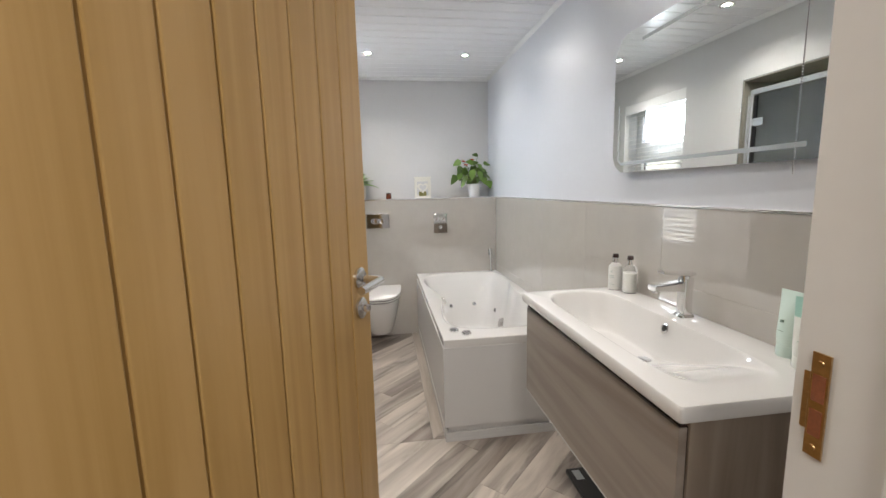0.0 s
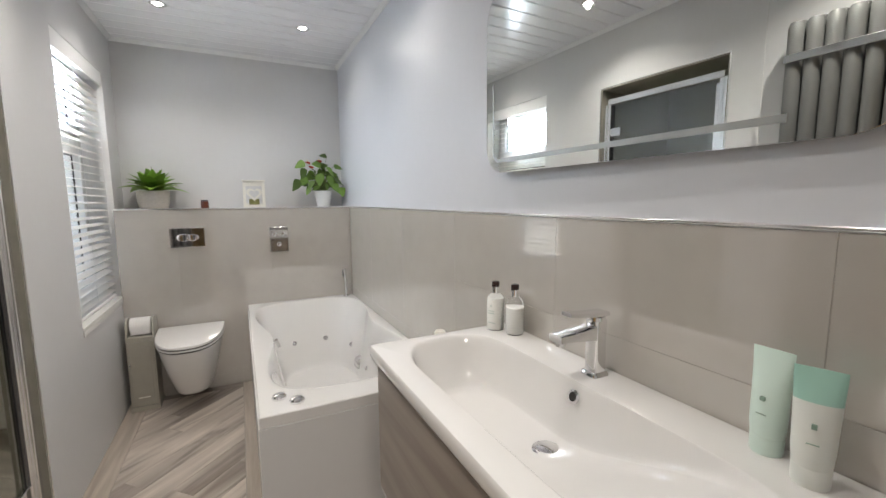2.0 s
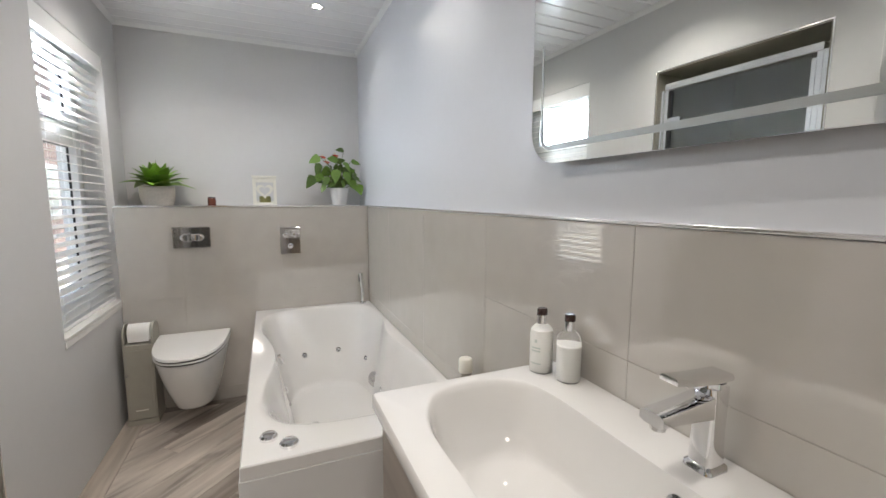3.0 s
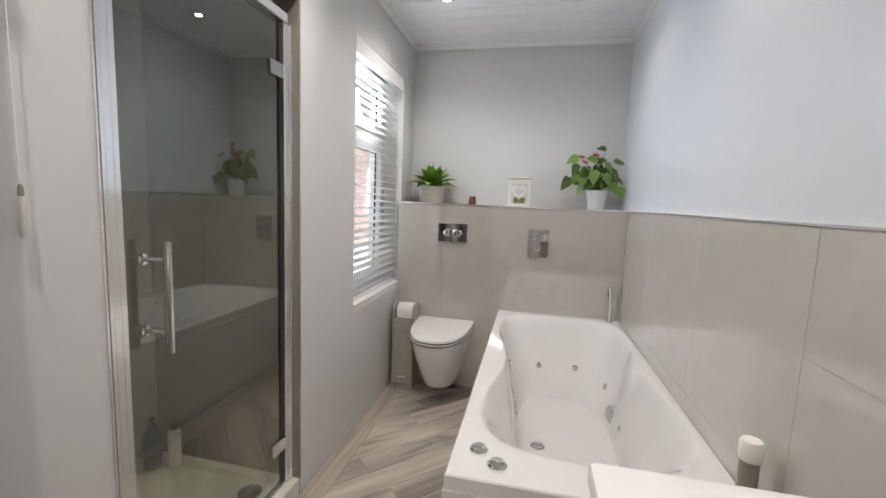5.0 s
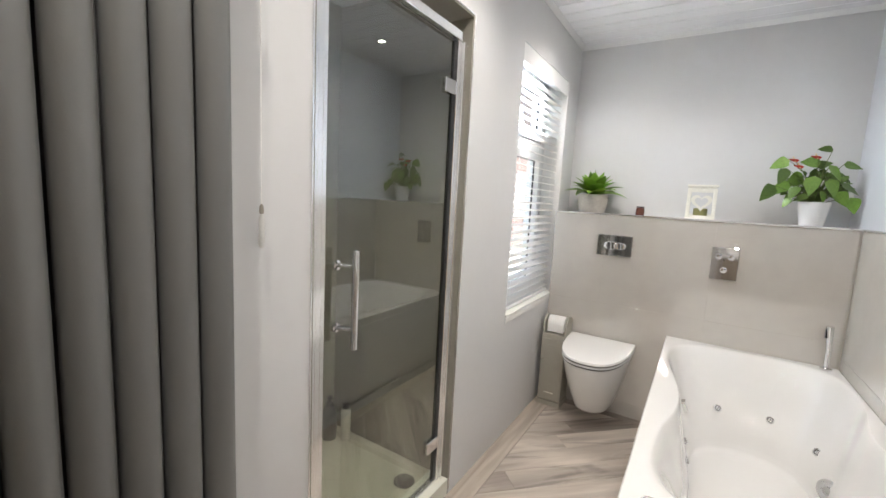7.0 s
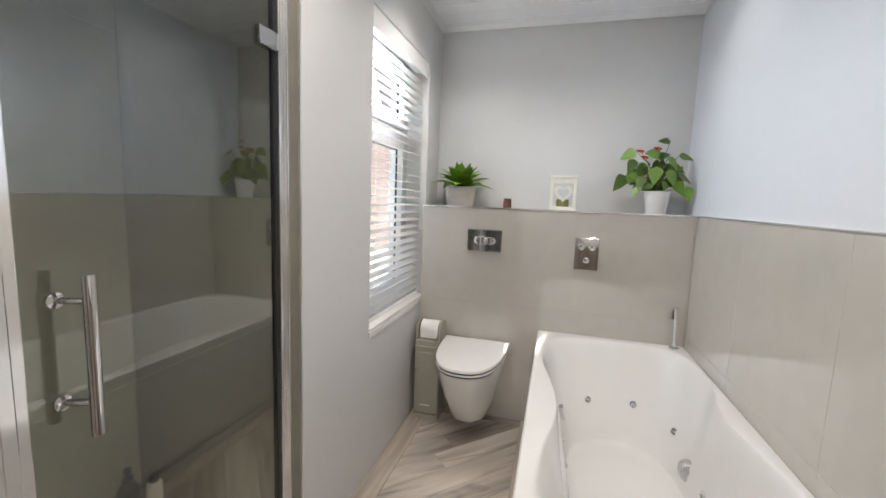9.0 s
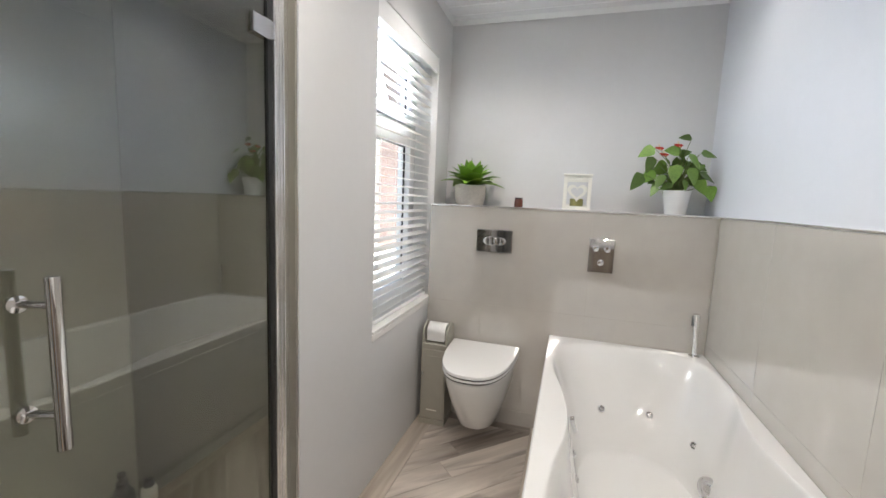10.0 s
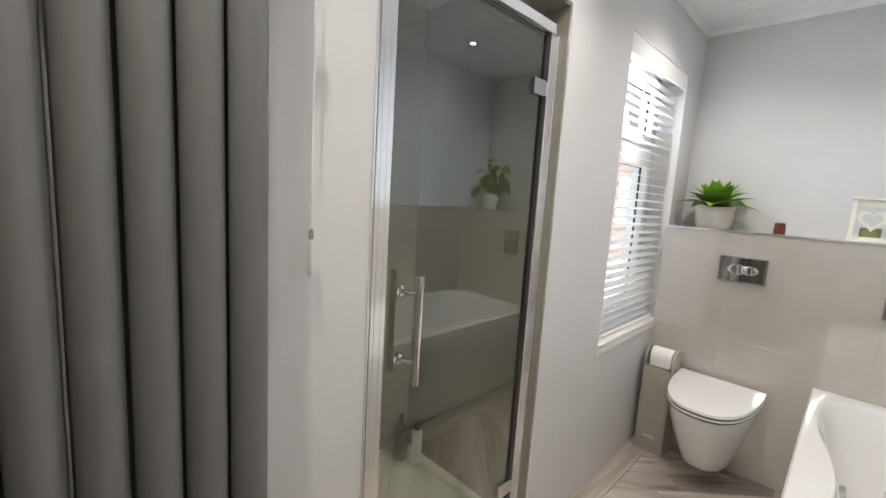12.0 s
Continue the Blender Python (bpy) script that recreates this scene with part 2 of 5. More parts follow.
# ---- builders ----
def part(name, bm, mat, parent=None, label="", smooth=False, kind="", loc=None):
    """Links a bmesh as one mesh object under a thing, a part or a piece of the setting."""
    me = bpy.data.meshes.new(name)
    bmesh.ops.recalc_face_normals(bm, faces=bm.faces)
    bm.to_mesh(me)
    bm.free()
    if smooth:
        me.polygons.foreach_set("use_smooth", [True] * len(me.polygons))
        me.set_sharp_from_angle(angle=radians(38))
    me.materials.append(mat)
    ob = new(name, me)
    if loc:
        ob.location = loc
    ob.parent = parent
    return tagged(ob, label, kind=kind)


def thing(name, loc, label, category, group="", rz=0.0):
    ob = new(name)
    ob.empty_display_size = 0.05
    ob.location = loc
    ob.rotation_euler = (0, 0, radians(rz))
    return tagged(ob, label, category, group)


def box(bm, x0, x1, y0, y1, z0, z1, bevel=0.0, seg=2):
    vs = [bm.verts.new((x, y, z)) for x in (x0, x1) for y in (y0, y1) for z in (z0, z1)]
    fs = [bm.faces.new([vs[i] for i in f]) for f in
          ((0, 1, 3, 2), (4, 6, 7, 5), (0, 4, 5, 1), (2, 3, 7, 6), (0, 2, 6, 4), (1, 5, 7, 3))]
    if bevel:
        es = list({e for f in fs for e in f.edges})
        bmesh.ops.bevel(bm, geom=es, offset=bevel, segments=seg, affect="EDGES", profile=0.5)
    return bm


def boxes(*args, bevel=0.0, seg=2):
    bm = bmesh.new()
    for a in args:
        box(bm, *a, bevel=bevel, seg=seg)
    return bm


def rings(bm, loops, cap_start=True, cap_end=True):
    """Skins loops of equally many points."""
    vl = [[bm.verts.new(p) for p in loop] for loop in loops]
    n = len(vl[0])
    for a, b in zip(vl, vl[1:]):
        for i in range(n):
            j = (i + 1) % n
            bm.faces.new((a[i], a[j], b[j], b[i]))
    if cap_start:
        bm.faces.new(vl[0][::-1])
    if cap_end:
        bm.faces.new(vl[-1])
    return bm


def turned(profile, n=24, center=(0, 0, 0), axis="z", bm=None, cap=True):
    """A body of revolution from (radius, height) pairs."""
    bm = bm or bmesh.new()
    loops = []
    for r, h in profile:
        loop = []
        for i in range(n):
            a = 2 * math.pi * i / n
            c, s = r * math.cos(a), r * math.sin(a)
            p = {"z": (c, s, h), "x": (h, c, s), "y": (s, h, c)}[axis]
            loop.append(tuple(p[k] + center[k] for k in range(3)))
        loops.append(loop)
    return rings(bm, loops, cap, cap)


def tube(path, radius, n=12, bm=None, cap=True):
    """A round bar along a path; radius may be a list."""
    bm = bm or bmesh.new()
    pts = [Vector(p) for p in path]
    rad = radius if isinstance(radius, (list, tuple)) else [radius] * len(pts)
    loops, up = [], None
    for i, p in enumerate(pts):
        d = (pts[min(i + 1, len(pts) - 1)] - pts[max(i - 1, 0)]).normalized()
        if up is None:
            up = Vector((0, 0, 1)) if abs(d.z) < 0.9 else Vector((1, 0, 0))
        side = d.cross(up).normalized()
        up = side.cross(d).normalized()
        loops.append([p + rad[i] * (math.cos(a) * side + math.sin(a) * up) for a in (2 * math.pi * k / n for k in range(n))])
    return rings(bm, loops, cap, cap)


def smooth_loop(points, per=8):
    """A closed Catmull-Rom curve through points in the plane."""
    out, n = [], len(points)
    for i in range(n):
        p0, p1, p2, p3 = (Vector(points[(i + k - 1) % n]) for k in range(4))
        for s in range(per):
            t = s / per
            out.append(0.5 * ((2 * p1) + (p2 - p0) * t + (2 * p0 - 5 * p1 + 4 * p2 - p3) * t * t + (3 * p1 - p0 - 3 * p2 + p3) * t ** 3))
    return out


def rounded_rect(x0, x1, y0, y1, r, seg=6):
    out = []
    for cx, cy, a0 in ((x1 - r, y1 - r, 0), (x0 + r, y1 - r, 90), (x0 + r, y0 + r, 180), (x1 - r, y0 + r, 270)):
        for k in range(seg + 1):
            a = radians(a0 + 90 * k / seg)
            out.append(Vector((cx + r * math.cos(a), cy + r * math.sin(a))))
    return out


def by_angle(poly, center, angles):
    """Where rays from center at the angles meet a closed outline."""
    c, out = Vector(center), []
    for a in angles:
        d = Vector((math.cos(a), math.sin(a)))
        best = None
        for i, p in enumerate(poly):
            q = poly[(i + 1) % len(poly)]
            e = q - p
            den = d.x * e.y - d.y * e.x
            if abs(den) < 1e-12:
                continue
            w = p - c
            s = (w.x * e.y - w.y * e.x) / den
            u = (w.x * d.y - w.y * d.x) / den
            if s > 0 and -1e-6 <= u <= 1 + 1e-6 and (best is None or s > best):
                best = s
        out.append(c + d * (best or 0.01))
    return out


# ---- the room's numbers ----
XL, XR, YS, YB, YL, ZC, ZL = -0.455, 1.003, 0.19, 3.74, 3.45, 2.335, 1.238
SH0, SH1, SHT = 1.478, 2.236, 1.975     # shower opening
W0, W1, WZ0, WZ1 = 2.735, 3.50, 0.68, 2.055  # window opening
TH = 0.24


def setting(name, bm, mat, label, smooth=False):
    return part(name, bm, mat, None, label, smooth, kind="structure")


floor = setting("floor", boxes((XL - TH, XR + TH, YS - 0.3, YB + TH, -0.12, -0.006)), GROUT, "grey-washed oak effect plank floor laid diagonally with a plain border")
setting("hall_floor", boxes((-1.3, 1.6, -2.3, YS - 0.301, -0.12, 0.0)), HALL_FLOOR, "dark grey hall carpet outside the bathroom door")

wall_west = setting("wall_west", boxes(
    (XL - TH, XL, YS - 0.12, SH0, 0, ZC + 0.1), (XL - TH, XL, SH0, SH1, SHT, ZC + 0.1), (XL - TH, XL, SH1, W0, 0, ZC + 0.1),
    (XL - TH, XL, W0, W1, 0, WZ0), (XL - TH, XL, W0, W1, WZ1, ZC + 0.1), (XL - TH, XL, W1, YB + TH, 0, ZC + 0.1)),
    PAINT, "pale grey painted wall with the window and the shower opening")
wall_east = setting("wall_east", boxes((XR, XR + TH, YS - 0.12, YB + TH, -0.006, ZC + 0.1)), PAINT_SIDE, "pale grey satin wall above polished greige tiles")
wall_north = setting("wall_north", boxes((XL, XR, YB, YB + TH, 0, ZC + 0.1)), PAINT, "pale grey painted end wall behind the tiled ledge")
wall_south = setting("wall_south", boxes(
    (XL, -0.385, YS - 0.12, YS, 0, ZC + 0.1), (0.508, XR, YS - 0.12, YS, 0, ZC + 0.1), (-0.385, 0.508, YS - 0.12, YS, 2.05, ZC + 0.1)),
    PAINT, "pale grey painted wall round the bathroom doorway")
boxed_ledge = setting("boxed_ledge", boxes((XL + 0.001, XR - 0.001, YL + 0.0015, YB, 0, ZL - 0.010)), GROUT, "tiled cistern boxing with a ledge along the end wall")
part("ledge_top", boxes((XL + 0.002, XR - 0.002, YL - 0.001, YB - 0.001, ZL - 0.010, ZL), bevel=0.001), TILE, boxed_ledge, "polished greige tile ledge top")
part("ledge_trim", boxes((XL + 0.002, XR - 0.012, YL - 0.004, YL + 0.004, ZL - 0.006, ZL + 0.003), bevel=0.001), ALU, boxed_ledge, "slim chrome tile edging")
part("dado_trim", boxes((XR - 0.0115, XR + 0.001, YS, YL - 0.002, ZL - 0.004, ZL + 0.0035), bevel=0.002), ALU, wall_east, "slim chrome tile edging along the wall")

# ceiling of interlocking boards with V joints, one mesh
bm = bmesh.new()
PITCH = 0.1145
y = 0.19 + 0.03
edges_y = [YS] + [y + PITCH * k for k in range(32) if y + PITCH * k < YB] + [YB]
for a, b in zip(edges_y, edges_y[1:]):
    box(bm, XL + 0.001, XR - 0.001, a + 0.003, b - 0.003, ZC, ZC + 0.012, bevel=0.0025, seg=1)
setting("ceiling", bm, CLADDING, "white glossy tongue and groove ceiling boards")
setting("ceiling_void", boxes((XL - TH, XR + TH, YS - 0.12, YB + TH, ZC + 0.008, ZC + 0.15)), GAP, "dark backing above the ceiling boards")


def cove(name, path_a, path_b, inward):
    """A small concave moulding between wall and ceiling."""
    a, b, n = Vector(path_a), Vector(path_b), Vector(inward)
    prof = [(0, 0), (0.022, 0), (0.020, -0.004), (0.013, -0.008), (0.008, -0.013), (0.004, -0.020), (0, -0.022)]
    b2 = bmesh.new()
    rings(b2, [[p + n * (u + 0.001) + Vector((0, 0, v)) for u, v in prof] for p in (a, b)])
    setting(name, b2, UPVC, "small white cove moulding", True)


cove("trim", (XR - 0.001, YS, ZC - 0.001), (XR - 0.001, YB, ZC - 0.001), (-1, 0, 0))
cove("trim", (XL + 0.001, YS, ZC - 0.001), (XL + 0.001, YB, ZC - 0.001), (1, 0, 0))
cove("trim", (XL, YB - 0.001, ZC - 0.001), (XR, YB - 0.001, ZC - 0.001), (0, -1, 0))

# hall behind the camera
setting("hall_wall", boxes((-1.3, XL - 0.001, YS - 0.12, YS - 0.02, 0, 2.45), (-1.4, -1.3, -2.4, YS - 0.02, 0, 2.45), (1.6, 1.7, -2.4, YS - 0.02, 0, 2.45),
                           (-1.3, 1.6, -2.4, -2.3, 0, 2.45), (XR + TH, 1.6, YS - 0.12, YS - 0.02, 0, 2.45)), PAINT, "plain pale grey hall walls")
setting("hall_ceiling", boxes((-1.4, 1.7, -2.4, YS - 0.121, 2.45, 2.55)), PAINT, "plain hall ceiling")

# door frame and lining
frame_ob = setting("door_frame", boxes((0.468, 0.508, YS - 0.125, YS + 0.004, 0, 2.05), (-0.385, -0.348, YS - 0.125, YS + 0.004, 0, 2.05), (-0.348, 0.468, YS - 0.125, YS + 0.004, 2.01, 2.05), bevel=0.002), WHITE_TRIM, "white gloss painted door lining")
part("door_stop", boxes((0.457, 0.4675, YS - 0.118, YS - 0.100, 0, 2.01), (-0.3475, -0.338, YS - 0.118, YS - 0.092, 0, 2.01), bevel=0.002), WHITE_TRIM, frame_ob)
part("architrave", boxes((0.478, 0.553, YS - 0.145, YS - 0.126, 0, 2.09), (-0.45, -0.357, YS - 0.145, YS - 0.126, 0, 2.09), bevel=0.004), WHITE_TRIM, frame_ob)


# ---- oak door, standing open ----
def oak_door():
    d = thing("door_1", (-0.3515, 0.0892, 0.008), "open ledged golden oak door with vertical grooves and a lever handle", "door", rz=67.5)
    d["kind"] = "structure"
    L, T, H = 0.756, 0.035, 1.98
    grooves = [0.664 - 0.0838 * k for k in range(7)]
    grooves = [g for g in grooves if g > 0.03][::-1]
    xs = [0.0] + grooves + [L]
    part("core", boxes((0.001, L - 0.001, 0.005, T - 0.005, 0.001, H - 0.001)), OAK_GROOVE_SHADE, d, "oak core, darkened for the shade in the grooves")
    for a, b in zip(xs, xs[1:]):
        for y0, y1 in ((0.0, 0.0048), (T - 0.0048, T)):
            part("board", boxes((a + (0.0022 if a else 0), b - (0.0022 if b < L else 0), y0, y1, 0, H), bevel=0.0028, seg=2), OAK, d)
    part("edge", boxes((L - 0.0008, L + 0.0012, 0.001, T - 0.001, 0.001, H - 0.001)), OAK, d)
    part("latch_plate", boxes((L + 0.0012, L + 0.003, 0.010, 0.030, 0.99, 1.15), bevel=0.0005), BRUSHED, d, "satin chrome latch plate")
    for side, y0 in ((-1, 0.0), (1, T)):
        h = part("door_handle", turned([(0.001, 0.0), (0.026, 0.0), (0.026, side * 0.006), (0.022, side * 0.009), (0.001, side * 0.009)], 28, (L - 0.052, y0, 1.105), "y"), BRUSHED, d, "satin chrome lever on a round rose", True)
        r = 0.009
        path = [(L - 0.052, y0 + side * 0.005, 1.105), (L - 0.052, y0 + side * 0.045, 1.105)]
        for k in range(1, 6):
            a = radians(18 * k)
            path.append((L - 0.052 - 0.014 * (1 - math.cos(a)), y0 + side * (0.045 + 0.014 * math.sin(a)), 1.105))
        path.append((L - 0.165, y0 + side * 0.060, 1.105))
        part("lever", tube(path, r, 14), BRUSHED, h, "", True)
        part("lock_rose", turned([(0.001, 0.0), (0.025, 0.0), (0.025, side * 0.006), (0.021, side * 0.009), (0.001, side * 0.009)], 28, (L - 0.052, y0, 1.035), "y"), BRUSHED, d, "round satin chrome lock rose", True)
        part("thumb_turn", turned([(0.009, side * 0.008), (0.009, side * 0.02), (0.007, side * 0.024), (0.001, side * 0.024)], 16, (L - 0.052, y0, 1.035), "y"), BRUSHED, d, "", True)
    for z in (0.22, 1.72):
        part("hinge", boxes((-0.006, 0.002, 0.002, T - 0.002, z, z + 0.1), bevel=0.001), BRUSHED, d)
    return d


oak_door()

# strike plate in the lining
sp = thing("strike_plate", (0.4673, 0.163, 0.994), "aged brass latch strike plate with two mortices in the white lining", "strike plate")
b2 = bmesh.new()
box(b2, -0.0022, 0.0, -0.0105, 0.0105, 0.0, 0.126, bevel=0.0008)
part("plate", b2, BRASS, sp)
part("lip", boxes((-0.0022, -0.0005, 0.0105, 0.0175, 0.030, 0.100), bevel=0.0006), BRASS, sp)
for z0 in (0.026, 0.068):
    part("mortice", boxes((-0.0030, -0.0018, -0.007, 0.007, z0, z0 + 0.032)), RUSTY, sp, "dark open mortice")
for z0 in (0.012, 0.114):
    part("screw", turned([(0.0035, -0.0022), (0.003, -0.0034), (0.0005, -0.0036)], 12, (0, 0, z0), "x"), BRASS, sp, "", True)


# ---- radiator ----
def radiator():
    r = thing("column_radiator", (-0.345, 0, 0), "tall anthracite column radiator with rounded tube sections on the wall", "radiator")
    z0, z1, rad = 0.16, 1.965, 0.0278
    y = 1.180
    for k in range(11):
        for dx in (0.0, -0.062):
            path = [(dx * 0.5, y, z0 - 0.012), (dx * 0.94, y, z0 + 0.006), (dx, y, z0 + 0.04), (dx, y, z1 - 0.04), (dx * 0.94, y, z1 - 0.006), (dx * 0.5, y, z1 + 0.012)]
            part("tube", tube(path, [rad * 0.8, rad, rad, rad, rad, rad * 0.8], 16), RAD, r, "", True)
        for z in (z0, z1):
            part("header", turned([(0.012, -0.028), (0.021, -0.022), (0.021, 0.022), (0.012, 0.028)], 14, (-0.031, y, z), "y"), RAD, r, "", True)
        y -= 0.0605
    for z in (0.45, 1.6):
        for y in (0.8, 1.06):
            part("bracket", boxes((-0.109, -0.08, y, y + 0.03, z, z + 0.05), bevel=0.001), RAD, r)
    part("towel_bar", boxes((0.030, 0.036, 0.575, 1.203, 1.82, 1.852), bevel=0.002), BRUSHED, r, "flat satin towel bar clipped across the tubes")
    part("valve", turned([(0.012, 0.0), (0.012, 0.10), (0.018, 0.105), (0.018, 0.145), (0.006, 0.15)], 16, (-0.031, 1.18, 0.0)), CHROME, r, "chrome radiator valve", True)


radiator()

# pull cords
def pull_cord(x, y, zend, label, beads):
    c = thing("pull_cord", (x, y, zend), label, "pull cord")
    part("cord", tube([(0, 0, 0.05), (0, 0, ZC - zend - 0.02)], 0.0008 if beads else 0.0012, 6), WHITE_TRIM if not beads else GREY_BOTTLE, c, "thin cord", True)
    part("ceiling_rose", turned([(0.02, -0.022), (0.028, -0.014), (0.028, 0.0)], 20, (0, 0, ZC - zend - 0.001)), UPVC, c, "white ceiling rose", True)
    if beads:
        b3 = bmesh.new()
        for k in range(60):
            bmesh.ops.create_icosphere(b3, subdivisions=1, radius=0.0014, matrix=Matrix.Translation((0, 0, 0.004 * k)))
        part("bead_chain", b3, BRUSHED, c, "ball chain end of the cord", kind="stuff")
    else:
        part("connector", turned([(0.002, 0.050), (0.004, 0.045), (0.005, 0.035), (0.004, 0.03)], 14), STONE_BROWN, c, "greyish brown cord connector", True)
        part("toggle", turned([(0.003, 0.03), (0.006, 0.02), (0.0065, -0.030), (0.004, -0.042)], 14), PALE_TOGGLE, c, "pale toggle", True)


pull_cord(-0.425, 1.322, 1.205, "white light pull cord with a brown connector hanging by the radiator", False)
pull_cord(0.585, 0.325, 1.325, "thin metal ball chain pull cord hanging by the mirror", True)

# ---- shower alcove ----
SX, SY0, SY1, SZ = -1.20, SH0 - 0.02, 2.262, 2.15
sw = setting("shower_wall", boxes((SX - 0.1, SX, SY0 - 0.1, SY1 + 0.1, 0, SZ + 0.1), (SX, XL - TH + 0.0, SY0 - 0.1, SY0, 0, SZ + 0.1), (SX, XL - TH, SY1, SY1 + 0.1, 0, SZ + 0.1)), TILE_SHOWER_DIM, "greige tiled walls inside the shower alcove")
setting("shower_ceiling", boxes((SX, XL - TH, SY0, SY1, SZ, SZ + 0.1)), CLADDING, "white ceiling inside the shower alcove")
setting("shower_reveal", boxes((XL - TH - 0.002, XL - 0.001, SH0 - 0.001, SH0 + 0.008, 0.0, SHT), (XL - TH - 0.002, XL - 0.001, SH1 - 0.008, SH1 + 0.001, 0.0, SHT), (XL - TH - 0.002, XL - 0.001, SH0 + 0.008, SH1 - 0.008, SHT - 0.008, SHT + 0.001)), TILE_SHOWER_DIM, "greige tiles lining the shower opening")
setting("shower_edging", boxes((XL - 0.006, XL + 0.003, SH0 - 0.004, SH0 + 0.002, 0.05, SHT + 0.004), (XL - 0.006, XL + 0.003, SH1 - 0.002, SH1 + 0.004, 0.02, SHT + 0.004), (XL - 0.006, XL + 0.003, SH0 + 0.002, SH1 - 0.002, SHT - 0.002, SHT + 0.004), bevel=0.001), ALU, "slim metal edging round the shower opening")
tray = thing("shower_tray", (SX, SY0, 0), "cream low shower tray with a round grey waste", "shower tray")
b2 = bmesh.new()
out = rounded_rect(0.002, XL - SX + 0.0, 0.024, SY1 - SY0 - 0.03, 0.004, 3)
inn = rounded_rect(0.045, XL - SX - 0.085, 0.062, SY1 - SY0 - 0.07, 0.05, 3)
rings(b2, [[(p.x, p.y, 0.0) for p in out], [(p.x, p.y, 0.075) for p in out], [(p.x, p.y, 0.077) for p in inn],
           [(p.x * 0.99 + 0.003, p.y * 0.99 + 0.003, 0.055) for p in inn]])
part("tray", b2, TRAY, tray)
part("waste", turned([(0.045, 0.056), (0.045, 0.061), (0.038, 0.064), (0.001, 0.064)], 28, (XL - SX - 0.16, SY1 - SY0 - 0.14, 0)), GREY_BOTTLE, tray, "round grey waste cover", True)


def shower_door():
    d = thing("shower_door", (XL - 0.05, SH0, 0.075), "framed clear glass shower door with a chrome bar handle", "shower door")
    H = 1.80
    def f(name, *a, bevel=0.003, mat=ALU, label=""):
        return part(name, boxes(*a, bevel=bevel), mat, d, label)
    f("frame", (-0.018, 0.030, 0.008, 0.034, 0.0, H), label="polished aluminium wall profile")
    f("frame", (-0.014, 0.022, 0.034, 0.058, 0.0, H))
    f("frame", (-0.010, 0.014, 0.058, 0.078, 0.0, H - 0.02))
    f("frame", (-0.018, 0.030, SH1 - SH0 - 0.032, SH1 - SH0 - 0.008, 0.0, H))
    f("frame", (-0.012, 0.018, SH1 - SH0 - 0.052, SH1 - SH0 - 0.032, 0.0, H))
    f("top_rail", (-0.018, 0.026, 0.034, SH1 - SH0 - 0.034, H - 0.002, H + 0.032))
    f("threshold", (-0.014, 0.018, 0.034, SH1 - SH0 - 0.034, 0.001, 0.012))
    g = f("glass", (-0.003, 0.003, 0.080, SH1 - SH0 - 0.069, 0.014, H - 0.006), bevel=0, mat=SHOWER_GLASS, label="smoked clear glass pane")
    g.visible_shadow = False
    f("seal", (-0.007, 0.009, SH1 - SH0 - 0.0685, SH1 - SH0 - 0.0525, 0.014, H - 0.006), bevel=0, mat=BLACK, label="dark rubber door seal")
    for z in (0.155, 1.60):
        hinge = f("hinge", (0.003, 0.016, SH1 - SH0 - 0.126, SH1 - SH0 - 0.058, z, z + 0.052), mat=CHROME, label="chrome glass hinge")
        part("hinge_knuckle", turned([(0.008, z + 0.004), (0.008, z + 0.048)], 14, (0.012, SH1 - SH0 - 0.052, 0)), CHROME, hinge, "", True)
    hy = 0.148
    h = part("handle", tube([(0.058, hy, 0.768), (0.058, hy, 1.054)], 0.0105, 16), CHROME, d, "chrome bar handle", True)
    for z in (0.826, 1.008):
        part("post", tube([(0.003, hy - 0.02, z), (0.058, hy, z)], 0.0065, 12), CHROME, h, "", True)
        part("boss", turned([(0.014, 0.003), (0.014, 0.009), (0.006, 0.011)], 16, (0, hy - 0.02, z), "x"), CHROME, h, "", True)


shower_door()


def simple_bottle(name, loc, prof, mat, label, cap=None, capmat=None):
    b = thing(name, loc, label, "bottle")
    part("body", turned(prof, 20), mat, b, "", True)
    if cap:
        part("cap", turned(cap, 16), capmat, b, "", True)


simple_bottle("shampoo_bottle", (-1.09, 2.13, 0.0771), [(0.032, 0), (0.035, 0.006), (0.036, 0.12), (0.033, 0.145), (0.020, 0.162), (0.015, 0.166)], GREY_BOTTLE, "dark grey shampoo bottle standing on the shower tray", [(0.018, 0.1665), (0.018, 0.184), (0.008, 0.187), (0.006, 0.205), (0.014, 0.207), (0.012, 0.216)], BLACK)
simple_bottle("shower_gel_bottle", (-1.02, 2.17, 0.0771), [(0.024, 0), (0.025, 0.01), (0.025, 0.15), (0.022, 0.158), (0.016, 0.162)], LOTION, "white gel bottle with a black cap on the shower tray", [(0.017, 0.1625), (0.017, 0.184), (0.014, 0.187)], BLACK)

